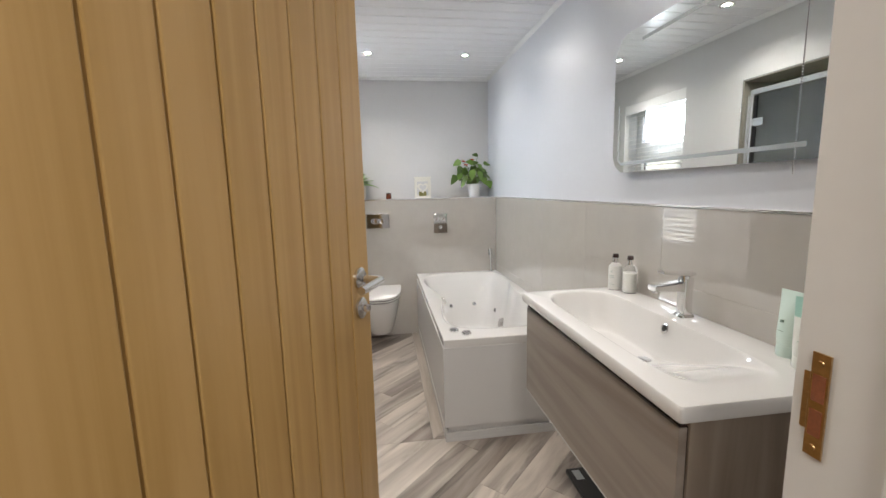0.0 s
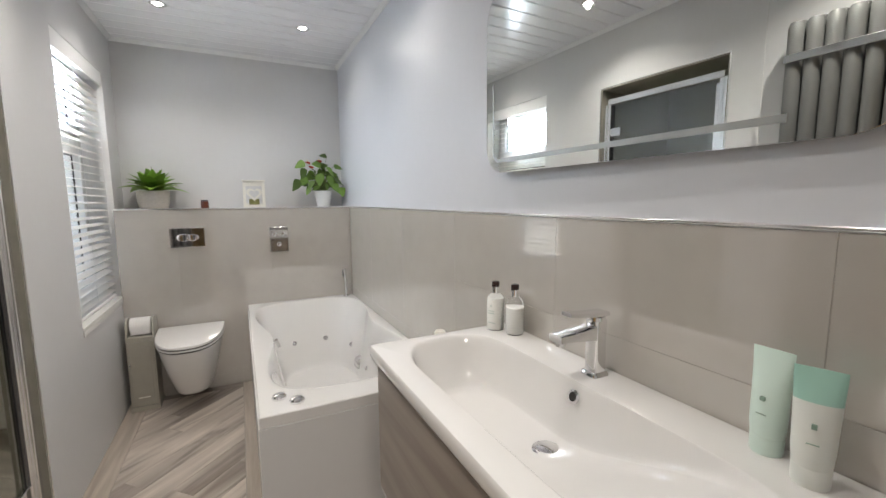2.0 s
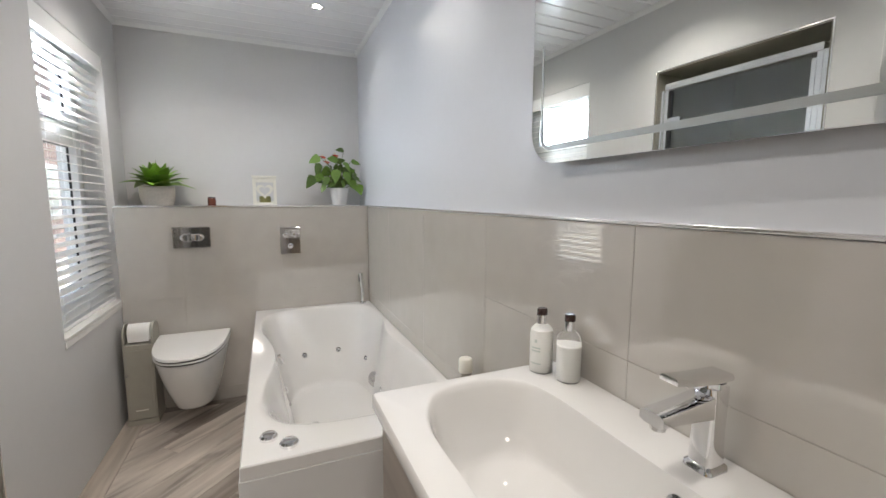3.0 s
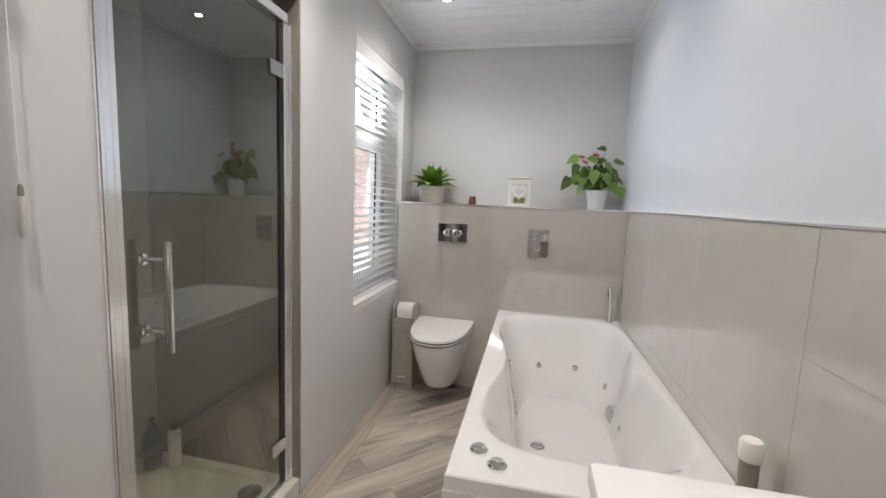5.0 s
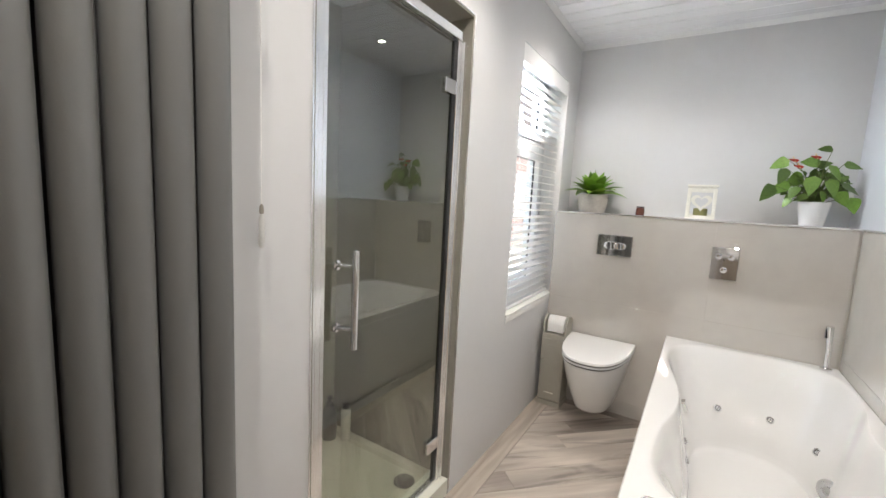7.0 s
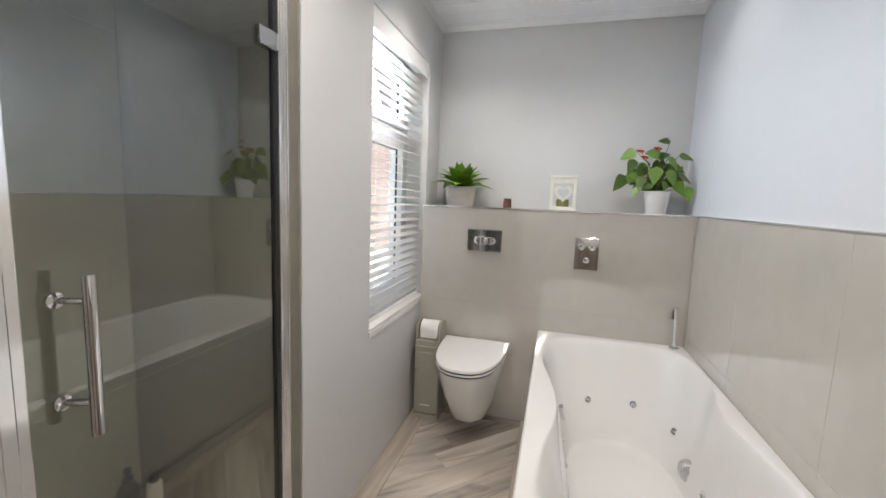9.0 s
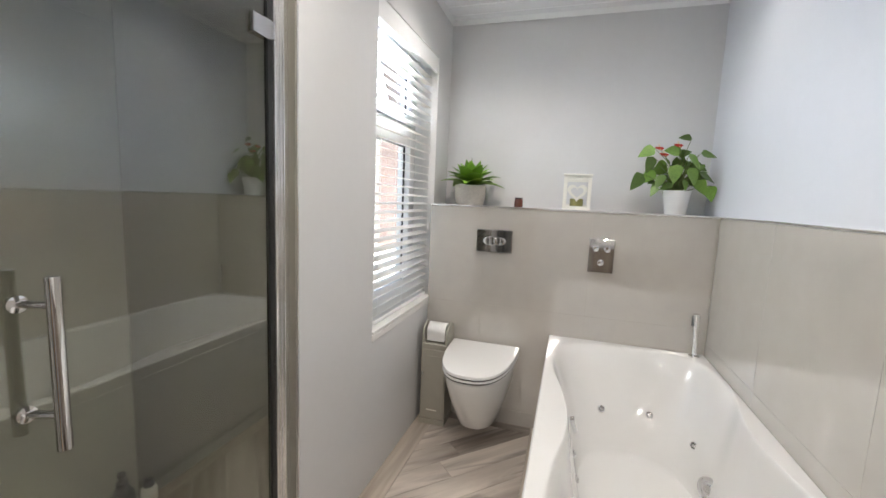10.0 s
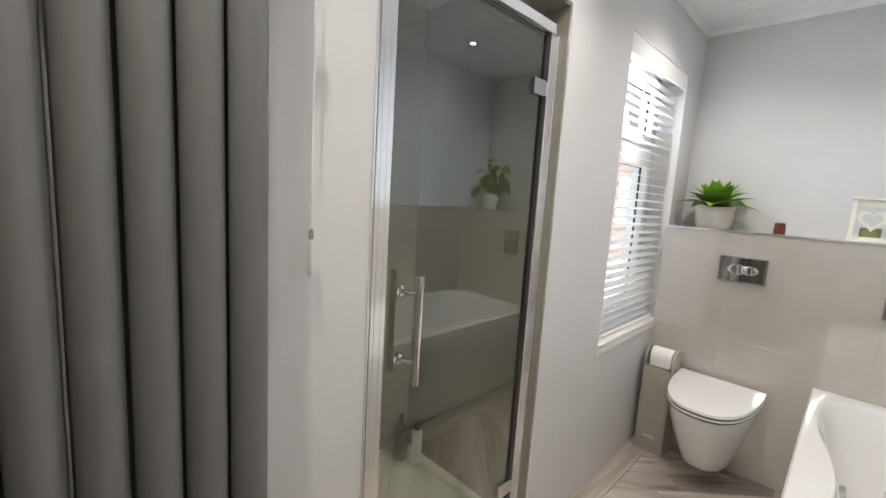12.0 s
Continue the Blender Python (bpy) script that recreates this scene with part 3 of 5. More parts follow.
# ---- window, blind and sill ----
win = setting("window_1", boxes((XL - 0.20, XL - 0.13, W0 + 0.001, W0 + 0.060, WZ0, WZ1 - 0.001), (XL - 0.20, XL - 0.13, W1 - 0.060, W1 - 0.001, WZ0, WZ1 - 0.001),
    (XL - 0.20, XL - 0.13, W0 + 0.060, W1 - 0.060, WZ0, WZ0 + 0.060), (XL - 0.20, XL - 0.13, W0 + 0.060, W1 - 0.060, WZ1 - 0.060, WZ1 - 0.001), (XL - 0.20, XL - 0.13, W0 + 0.060, W1 - 0.060, 1.60, 1.66), bevel=0.004), UPVC, "white plastic casement window with a small top light")
for z0, z1 in ((WZ0 + 0.06, 1.60), (1.66, WZ1 - 0.06)):
    a, b = W0 + 0.062, W1 - 0.062
    part("window_frame", boxes((XL - 0.185, XL - 0.115, a, a + 0.048, z0 + 0.002, z1 - 0.002), (XL - 0.185, XL - 0.115, b - 0.048, b, z0 + 0.002, z1 - 0.002), (XL - 0.185, XL - 0.115, a + 0.048, b - 0.048, z0 + 0.002, z0 + 0.05), (XL - 0.185, XL - 0.115, a + 0.048, b - 0.048, z1 - 0.05, z1 - 0.002), bevel=0.004), UPVC, win, "white casement sash")
    part("gasket", boxes((XL - 0.158, XL - 0.146, a + 0.048, a + 0.053, z0 + 0.05, z1 - 0.05), (XL - 0.158, XL - 0.146, b - 0.053, b - 0.048, z0 + 0.05, z1 - 0.05), (XL - 0.158, XL - 0.146, a + 0.053, b - 0.053, z1 - 0.055, z1 - 0.05)), BLACK, win, "black glazing gasket")
    g = part("pane", boxes((XL - 0.154, XL - 0.150, a + 0.048, b - 0.048, z0 + 0.05, z1 - 0.05)), GLASS, win, "clear window glass")
    g.visible_shadow = False
part("window_handle", boxes((XL - 0.115, XL - 0.10, 3.05, 3.09, 1.665, 1.685), (XL - 0.10, XL - 0.088, 3.06, 3.17, 1.668, 1.682), bevel=0.003), ALU, win, "small metal window handle")
part("window_sill", boxes((XL - 0.129, XL + 0.007, W0 + 0.001, W1 - 0.001, WZ0 + 0.002, WZ0 + 0.016), (XL + 0.0005, XL + 0.006, W0 - 0.004, W1 + 0.0, WZ0 - 0.030, WZ0 + 0.001), bevel=0.003), WHITE_TRIM, win, "cream painted sill board")
part("reveal_lining", boxes((XL - 0.129, XL - 0.001, W0 + 0.0005, W0 + 0.004, WZ0 + 0.018, WZ1), (XL - 0.129, XL - 0.001, W1 - 0.004, W1 - 0.0005, WZ0 + 0.018, WZ1), (XL - 0.129, XL - 0.001, W0 + 0.004, W1 - 0.004, WZ1 - 0.004, WZ1 - 0.0005)), UPVC, win)


def blind():
    b = thing("venetian_blind", (XL - 0.055, 0, 0), "white wooden venetian blind hanging open in the window recess", "blind")
    part("valance", boxes((0.035, 0.050, W0 - 0.012, W1 + 0.012, WZ1 - 0.085, WZ1 + 0.006), bevel=0.003), BLIND, b, "white valance board")
    part("headrail", boxes((-0.025, 0.030, W0 + 0.008, W1 - 0.008, WZ1 - 0.055, WZ1 - 0.008), bevel=0.002), BLIND, b)
    slat = bmesh.new()
    w = 0.024
    rings(slat, [[(u * w, y, 0.0018 * (1 - u * u) + v) for u, v in ((-1, 0), (-0.5, 0), (0, 0), (0.5, 0), (1, 0), (1, 0.0024), (0, 0.0026), (-1, 0.0024))] for y in (W0 + 0.012, W1 - 0.012)])
    first, z, n = None, WZ0 + 0.060, 0
    tilt = radians(11)
    while z < WZ1 - 0.09:
        if first is None:
            first = part("slat", slat, BLIND_SLAT, b)
            ob = first
        else:
            ob = new("slat", first.data)
            ob.parent = b
        ob.location = (0, 0, z)
        ob.rotation_euler = (0, tilt, 0)
        z += 0.0415
        n += 1
    part("bottom_rail", boxes((-0.024, 0.024, W0 + 0.012, W1 - 0.012, WZ0 + 0.018, WZ0 + 0.036), bevel=0.003), BLIND, b)
    for y in (W0 + 0.11, (W0 + W1) / 2, W1 - 0.11):
        part("ladder_cord", boxes((0.0245, 0.0255, y - 0.0007, y + 0.0007, WZ0 + 0.035, WZ1 - 0.05), (-0.0255, -0.0245, y - 0.0007, y + 0.0007, WZ0 + 0.035, WZ1 - 0.05)), BLIND, b)
    c = part("lift_cord", tube([(0.033, W1 - 0.045, 1.13), (0.033, W1 - 0.045, WZ1 - 0.05)], 0.0011, 6), BLIND, b)
    part("cord_tassel", turned([(0.003, 1.135), (0.007, 1.12), (0.0075, 1.10), (0.004, 1.092)], 12, (0.033, W1 - 0.045, 0)), BLIND, c, "", True)


blind()

# outdoors beyond the window
setting("ground", boxes((-60, -0.72, -40, 60, -0.6, -0.15)), PAVING, "pale paved yard outside the window")
house = thing("neighbouring_house", (-4.2, 10.4, -0.15), "red brick neighbouring house with a white window and slate roof", "house")
hw = part("wall", boxes((-4.0, 0.0, 0.0, 6.5, 0, 4.8)), MORTAR, house, "red brick wall")
part("roof", rings(bmesh.new(), [[(-4.2, y, 4.8), (0.25, y, 4.8), (-2.0, y, 6.4)] for y in (-0.2, 6.7)]), SLATE, house, "slate roof")
hwin = part("window", boxes((0.0, 0.07, 1.4, 2.6, 1.0, 2.2), bevel=0.01), UPVC, house, "white plastic window")
part("pane", boxes((0.071, 0.076, 1.48, 2.52, 1.08, 2.12)), GLASS, hwin)
bb = bmesh.new()
for row in range(60):
    for col in range(29):
        y0 = col * 0.225 + (row % 2) * 0.1125
        z0 = 0.05 + row * 0.075
        if y0 + 0.215 < 6.5 and not (1.2 < y0 < 2.62 and 0.93 < z0 < 2.22):
            box(bb, 0.0, 0.008, y0, y0 + 0.215, z0, z0 + 0.065)
part("brickwork", bb, BRICK, hw, "courses of red bricks", kind="stuff")
fence = thing("garden_fence", (-6.5, -4.0, -0.15), "weathered timber garden fence beyond the yard", "fence")
for k in range(120):
    part("fence_board", boxes((0, 0.02, k * 0.15, k * 0.15 + 0.142, 0, 1.55 + 0.01 * (k % 3))), FENCE, fence)
shed = thing("rendered_outbuilding", (-4.6, 7.4, -0.15), "low pale rendered outbuilding with a dark flat roof", "outbuilding")
part("wall", boxes((-0.9, 0.0, 0.0, 1.9, 0, 1.25)), RENDERED, shed)
part("roof", boxes((-1.0, 0.1, -0.1, 2.0, 1.25, 1.33)), SLATE, shed)


def foliage(bm, count, size, radius, rnd):
    for _ in range(count):
        v = Vector((rnd.gauss(0, 1), rnd.gauss(0, 1), rnd.gauss(0, 1))).normalized() * rnd.random() ** 0.4
        c = Vector((v.x * radius[0], v.y * radius[1], v.z * radius[2]))
        m = Matrix.Translation(c) @ Euler((rnd.random() * 6, rnd.random() * 6, rnd.random() * 6)).to_matrix().to_4x4()
        s = size * (0.6 + rnd.random() * 0.8)
        vs = [bm.verts.new(m @ Vector(p)) for p in ((-s, 0, 0), (0, -s * 0.5, s * 0.15), (s, 0, 0), (0, s * 0.5, s * 0.15))]
        bm.faces.new(vs)


for k, (tx, ty, th) in enumerate(((-9.5, 2.0, 3.0), (-8.6, 6.2, 3.6), (-8.0, 10.5, 3.2), (-7.6, 14.5, 3.4))):
    tree = thing("garden_tree", (tx, ty, -0.15), "leafy green garden tree behind the fence", "tree", "trees behind the fence")
    part("trunk", tube([(0, 0, 0), (0.05, 0.03, th * 0.4), (0, 0.1, th * 0.8)], [0.14, 0.1, 0.04], 10), FENCE, tree, "", True)
    b2 = bmesh.new()
    foliage(b2, 1500, 0.13, (1.5, 1.6, 1.3), random.Random(k))
    part("crown", b2, HEDGE, tree, "", kind="stuff", loc=(0, 0, th))


# ---- bath ----
def bath():
    x0, x1, y0, y1, zt = 0.252, XR - 0.010, 1.748, YL - 0.003, 0.560
    b = thing("whirlpool_bath", (0, 0, 0), "white acrylic whirlpool bath with chrome jets and panelled sides", "bath")
    rim_in = smooth_loop([(0.64, 3.400), (0.84, 3.388), (0.945, 3.31), (0.976, 3.16), (0.972, 2.98), (0.938, 2.80), (0.924, 2.66), (0.936, 2.52), (0.963, 2.36), (0.972, 2.16), (0.945, 2.00), (0.86, 1.905),
                           (0.66, 1.880), (0.45, 1.90), (0.345, 1.96), (0.303, 2.08), (0.312, 2.28), (0.345, 2.46), (0.354, 2.60), (0.333, 2.78), (0.292, 2.99), (0.288, 3.16), (0.322, 3.30), (0.43, 3.380)])
    bottom = smooth_loop([(0.64, 3.13), (0.79, 3.07), (0.855, 2.92), (0.865, 2.72), (0.855, 2.50), (0.79, 2.33), (0.64, 2.26), (0.50, 2.32), (0.435, 2.50), (0.43, 2.72), (0.425, 2.92), (0.49, 3.07)])
    profile = [(-0.06, 0.0), (0.0, -0.001), (0.03, -0.004), (0.07, -0.012), (0.12, -0.026), (0.19, -0.052), (0.28, -0.092), (0.38, -0.140), (0.48, -0.186), (0.58, -0.228),
               (0.68, -0.270), (0.77, -0.310), (0.85, -0.350), (0.91, -0.380), (0.96, -0.402), (1.0, -0.412)]
    deep = 0.417
    c = (0.62, 2.68)
    outer = [Vector(p) for p in ((x0, y0), (x1, y0), (x1, y1), (x0, y1))]
    ang = [2 * math.pi * k / 160 for k in range(160)] + [math.atan2(p.y - c[1], p.x - c[0]) % (2 * math.pi) for p in outer]
    ang = sorted(ang)
    O, R, B = by_angle(outer, c, ang), by_angle(rim_in, c, ang), by_angle(bottom, c, ang)
    def inset(loop, d):
        return [Vector((min(max(p.x, x0 + d), x1 - d), min(max(p.y, y0 + d), y1 - d))) for p in loop]
    def mixed(k):
        return [r.lerp(q, k) for r, q in zip(R, B)]
    loops = [[(p.x, p.y, zt - 0.042) for p in inset(O, 0.03)], [(p.x, p.y, zt - 0.042) for p in O], [(p.x, p.y, zt - 0.004) for p in O], [(p.x, p.y, zt) for p in inset(O, 0.004)]]
    for k, z in profile:
        loops.append([(p.x, p.y, zt + z) for p in mixed(k)])
    for q, z in ((0.93, -0.4155), (0.8, -deep), (0.5, -deep), (0.2, -deep)):
        loops.append([(c[0] + (p.x - c[0]) * q, c[1] + (p.y - c[1]) * q, zt + z) for p in B])
    part("tub", rings(bmesh.new(), loops, cap_start=False), ACRYLIC, b, "", True)
    part("end_panel", boxes((x0 - 0.004, x1 - 0.01, y0 - 0.004, y0 + 0.014, 0.085, zt - 0.043), bevel=0.0015), PANEL, b, "white gloss end panel")
    part("side_panel", boxes((x0 - 0.004, x0 + 0.014, y0 + 0.0145, y1 - 0.002, 0.085, zt - 0.043), bevel=0.0015), PANEL, b, "white gloss side panel")
    part("plinth", boxes((x0 + 0.015, x1 - 0.01, y0 + 0.015, y0 + 0.027, 0.0, 0.084), (x0 + 0.015, x0 + 0.027, y0 + 0.0275, y1 - 0.002, 0.0, 0.084)), PANEL, b, "recessed white plinth")

    part("skirting", boxes((x0 + 0.001, x1 - 0.01, y0 + 0.001, y0 + 0.014, 0.0, 0.050), (x0 + 0.001, x0 + 0.014, y0 + 0.0145, y1 - 0.002, 0.0, 0.050), bevel=0.0015), PANEL, b, "low white skirting strip")

    def jet(pos, normal, r, name="jet", label="small chrome whirlpool jet"):
        q = Vector(normal).to_track_quat("Z", "Y").to_matrix().to_4x4()
        j = bmesh.new()
        turned([(r * 0.7, -0.006), (r, 0.0), (r, 0.004), (r * 0.72, 0.007), (r * 0.5, 0.003), (r * 0.2, 0.003)], 20, bm=j)
        j.transform(Matrix.Translation(pos) @ q)
        jp = part(name, j, CHROME, b, label, True)
        h = bmesh.new()
        turned([(r * 0.38, 0.0032), (r * 0.38, 0.0075), (r * 0.2, 0.0095)], 14, bm=h)
        h.transform(Matrix.Translation(pos) @ q)
        part("nozzle", h, BRUSHED, jp, "", True)

    # a point on the inner wall: angle about the centre and depth below the rim
    def on_wall(px, py, depth):
        a = math.atan2(py - c[1], px - c[0])
        r, q = by_angle(rim_in, c, [a])[0], by_angle(bottom, c, [a])[0]
        for (k0, d0), (k1, d1) in zip(profile, profile[1:]):
            if d1 <= -depth <= d0:
                k = k0 + (k1 - k0) * (d0 + depth) / (d0 - d1)
                slope = (d1 - d0) / (k1 - k0)
                break
        p = r.lerp(q, k)
        inward = (q - r)
        ln = inward.length
        n = Vector((inward.x / ln, inward.y / ln, 0)) * abs(slope) + Vector((0, 0, ln))
        n.normalize()
        return (p.x, p.y, zt - depth), n

    for px, py, dp, r in ((0.520, 3.229, 0.254, 0.017), (0.735, 3.221, 0.25, 0.017), (0.886, 3.064, 0.27, 0.017), (0.90, 2.68, 0.30, 0.017), (0.40, 2.92, 0.335, 0.017), (0.40, 2.76, 0.335, 0.017)):
        pos, n = on_wall(px, py, dp)
        jet(pos, n, r)
    pos, n = on_wall(0.875, 2.85, 0.325)
    jet(pos, n, 0.046, "suction_cover", "large round chrome suction cover")
    pos, n = on_wall(0.36, 2.60, 0.035)
    ov = bmesh.new()
    box(ov, -0.022, 0.022, -0.018, 0.018, 0, 0.018, bevel=0.003)
    ov.transform(Matrix.Translation((pos[0] + 0.004, 2.60, pos[2])) @ pose(0, 0, 0, 0, 70, 0))
    part("overflow", ov, CHROME, b, "chrome overflow filler")
    part("waste", turned([(0.033, 0), (0.033, 0.004), (0.025, 0.006), (0.025, 0.012), (0.020, 0.014), (0.001, 0.0145)], 28, (0.523, 2.630, zt - deep)), CHROME, b, "chrome pop-up waste", True)
    for px, py, r in ((0.326, 1.868, 0.026), (0.382, 1.812, 0.027)):
        k = part("control_knob", turned([(r, 0), (r, 0.008), (r * 0.8, 0.014), (r * 0.35, 0.016), (0.001, 0.016)], 24, (px, py, zt)), CHROME, b, "round chrome whirlpool control", True)
        part("knob_grip", boxes((px - r * 0.7, px + r * 0.7, py - 0.004, py + 0.004, zt + 0.0145, zt + 0.021), bevel=0.002), CHROME, k)
    w = part("shower_wand", tube([(0.935, 3.395, zt + 0.01), (0.932, 3.393, zt + 0.10), (0.922, 3.385, zt + 0.215)], [0.010, 0.012, 0.0155], 16), CHROME, b, "slim chrome pull-out hand shower", True)
    part("wand_base", turned([(0.024, 0), (0.024, 0.008), (0.016, 0.012)], 24, (0.935, 3.395, zt)), CHROME, w, "", True)
    part("spray_face", boxes((0.908, 0.9105, 3.376, 3.392, zt + 0.155, zt + 0.205), bevel=0.001), GREY_BOTTLE, w, "grey spray face")


bath()


def rim_bottle():
    j = thing("bath_oil_bottle", (0.955, 1.80, 0.56), "small grey-brown bottle with a cream cap on the bath corner", "bottle")
    part("body", turned([(0.019, 0), (0.0205, 0.004), (0.0205, 0.125), (0.016, 0.134)], 24), STONE_BROWN, j, "grey-brown body", True)
    part("cap", turned([(0.023, 0.1345), (0.024, 0.138), (0.024, 0.176), (0.020, 0.182), (0.001, 0.183)], 24), CREAM_WOOD, j, "rounded cream cap", True)


rim_bottle()


# ---- vanity and basin ----
def vanity():
    x0, x1, y0, y1, z0, z1 = 0.552, XR - 0.012, 0.474, 1.372, 0.468, 0.842
    v = thing("wall_hung_vanity", (0, 0, 0), "wall hung grey-brown wood effect vanity unit under the basin", "vanity unit")
    for a in ((x0 + 0.022, x1, y0, y0 + 0.018, z0 + 0.002, z1 + 0.003), (x0 + 0.022, x1, y1 - 0.018, y1, z0 + 0.002, z1 + 0.003)):
        part("side_panel", boxes(a, bevel=0.001), VANITY_SIDE, v, "side with upright grain")
    part("base_panel", boxes((x0 + 0.022, x1, y0 + 0.0185, y1 - 0.0185, z0 + 0.002, z0 + 0.02)), VANITY, v)
    # Black strips fill the finger gap and front joint as their shade.
    part("gap_shade_strip", boxes((x0 + 0.024, x0 + 0.034, y0 + 0.0185, y1 - 0.0185, z0 + 0.021, z1 + 0.003), (x0 + 0.005, x0 + 0.018, y0 + 0.006, y1 - 0.004, z1 - 0.0155, z1 + 0.003)), CAP, v, "black strip put in for the shade of the finger gap")
    part("drawer_front", boxes((x0, x0 + 0.019, y0 + 0.004, y1 - 0.002, z0, z1 - 0.016), bevel=0.0012), VANITY, v, "grained drawer front")
    part("edge_strip", boxes((x0 + 0.0195, x0 + 0.0215, y0 + 0.006, y1 - 0.004, z0 + 0.004, z1 - 0.016)), CAP, v, "dark strip put in as the joint's shadow line")
    part("base_edge", boxes((x0 + 0.0, x0 + 0.024, y0 + 0.004, y1 - 0.002, z0 - 0.006, z0 - 0.0005)), PANEL, v, "pale lower edge strip")

    b = thing("basin", (0, 0, 0), "white ceramic furniture basin with one wide bowl", "basin")
    bx0, bx1, by0, by1, zt = 0.534, XR - 0.0105, 0.455, 1.386, 0.885
    c = (0.735, 1.02)
    outer = rounded_rect(bx0, bx1, by0, by1, 0.009, 4)
    opening = smooth_loop([(0.745, 1.352), (0.835, 1.325), (0.872, 1.24), (0.874, 1.05), (0.874, 0.80), (0.870, 0.62), (0.838, 0.535), (0.735, 0.512),
                           (0.635, 0.535), (0.604, 0.62), (0.598, 0.80), (0.598, 1.05), (0.602, 1.22), (0.650, 1.325)])
    bottom = smooth_loop([(0.745, 1.262), (0.815, 1.235), (0.850, 1.165), (0.853, 1.00), (0.853, 0.80), (0.845, 0.64), (0.815, 0.585), (0.735, 0.575), (0.67, 0.585), (0.648, 0.64), (0.644, 0.80), (0.644, 1.00), (0.650, 1.16), (0.685, 1.24)])

    def fall(y):
        """The floor rises to the rim towards the near end."""
        u = min(1.0, max(0.0, (y - 0.50) / 0.50))
        return u * u * (3 - 2 * u)
    ang = sorted([2 * math.pi * k / 150 for k in range(150)] + [math.atan2(p.y - c[1], p.x - c[0]) % (2 * math.pi) for p in outer])
    ang = [a for i, a in enumerate(ang) if i == 0 or a - ang[i - 1] > 1e-4]
    O, R, B = by_angle(outer, c, ang), by_angle(opening, c, ang), by_angle(bottom, c, ang)
    def shrink(loop, d):
        return [Vector((p.x + (d if p.x < c[0] else -d) * min(1, abs(p.x - c[0]) / 0.19), p.y + (d if p.y < c[1] else -d) * min(1, abs(p.y - c[1]) / 0.35))) for p in loop]
    loops = [[(p.x, p.y, zt - 0.040) for p in shrink(O, 0.014)], [(p.x, p.y, zt - 0.036) for p in shrink(O, 0.003)], [(p.x, p.y, zt - 0.028) for p in O], [(p.x, p.y, zt - 0.006) for p in O],
             [(p.x, p.y, zt - 0.001) for p in shrink(O, 0.003)], [(p.x, p.y, zt) for p in shrink(O, 0.009)]]
    for k, z in ((-0.12, 0.0), (-0.05, -0.0008), (0.0, -0.004), (0.06, -0.013), (0.14, -0.032), (0.26, -0.064), (0.39, -0.096), (0.52, -0.118), (0.64, -0.131), (0.76, -0.138), (0.88, -0.141), (1.0, -0.142)):
        loops.append([(p.x, p.y, zt + z * fall(p.y)) for p in (r.lerp(q, k) for r, q in zip(R, B))])
    for q in (0.85, 0.7, 0.55, 0.4, 0.25, 0.1):
        loops.append([(c[0] + (p.x - c[0]) * q, c[1] + (p.y - c[1]) * q, zt - 0.143 * fall(c[1] + (p.y - c[1]) * q)) for p in B])
    part("bowl", rings(bmesh.new(), loops, cap_start=False), CERAMIC, b, "", True)
    part("waste", turned([(0.033, 0), (0.033, 0.003), (0.028, 0.005), (0.024, 0.002), (0.024, 0.009), (0.018, 0.0125), (0.001, 0.0135)], 28, (0.80, 0.955, zt - 0.1435)), CHROME, b, "chrome click-clack waste", True)
    o = bmesh.new()
    turned([(0.0155, 0), (0.0155, 0.004), (0.0105, 0.005), (0.0095, 0.001)], 24, bm=o)
    turn = Vector((-0.94, 0, 0.35)).to_track_quat("Z", "Y").to_matrix().to_4x4()
    o.transform(Matrix.Translation((0.8665, 0.948, 0.852)) @ turn)
    ov = part("overflow", o, CHROME, b, "chrome overflow ring", True)
    o = bmesh.new()
    turned([(0.0095, 0.001), (0.0093, 0.0028)], 20, bm=o)
    o.transform(Matrix.Translation((0.8665, 0.948, 0.852)) @ turn)
    part("overflow_hole", o, DARK_HOLE, ov, "", True)

    t = thing("basin_mixer_tap", (0.940, 0.962, zt), "chrome single lever basin mixer tap", "tap")
    body = [[(p.x, p.y, z) for p in rounded_rect(-0.018 - e, 0.020 + e, -0.018 - e, 0.018 + e, 0.008, 3)] for z, e in ((0, 0.005), (0.006, 0.004), (0.010, 0.0), (0.07, -0.001), (0.128, 0.0))]
    part("body", rings(bmesh.new(), body), CHROME, t, "", True)
    sp_ = [[(x, y, z0 + dz) for y, dz in ((-0.019, 0), (-0.019, h), (-0.014, h + 0.003), (0.014, h + 0.003), (0.019, h), (0.019, 0), (0.012, -0.003), (-0.012, -0.003))] for x, z0, h in ((-0.016, 0.086, 0.030), (-0.05, 0.090, 0.022), (-0.09, 0.094, 0.015), (-0.119, 0.095, 0.012))]
    part("spout", rings(bmesh.new(), sp_), CHROME, t, "", True)
    part("aerator", turned([(0.010, -0.006), (0.011, 0.004)], 16, (-0.105, 0, 0.089)), BRUSHED, t, "", True)
    part("cartridge", turned([(0.019, 0.128), (0.019, 0.136)], 20), CHROME, t, "", True)
    lv = [[(x, y, z0 + dz) for y, dz in ((-w, 0), (-w, 0.006), (-w + 0.003, 0.009), (w - 0.003, 0.009), (w, 0.006), (w, 0))] for x, z0, w in ((0.022, 0.138, 0.018), (-0.02, 0.139, 0.019), (-0.065, 0.143, 0.017), (-0.090, 0.147, 0.014))]
    part("lever", rings(bmesh.new(), lv), CHROME, t, "", True)


vanity()


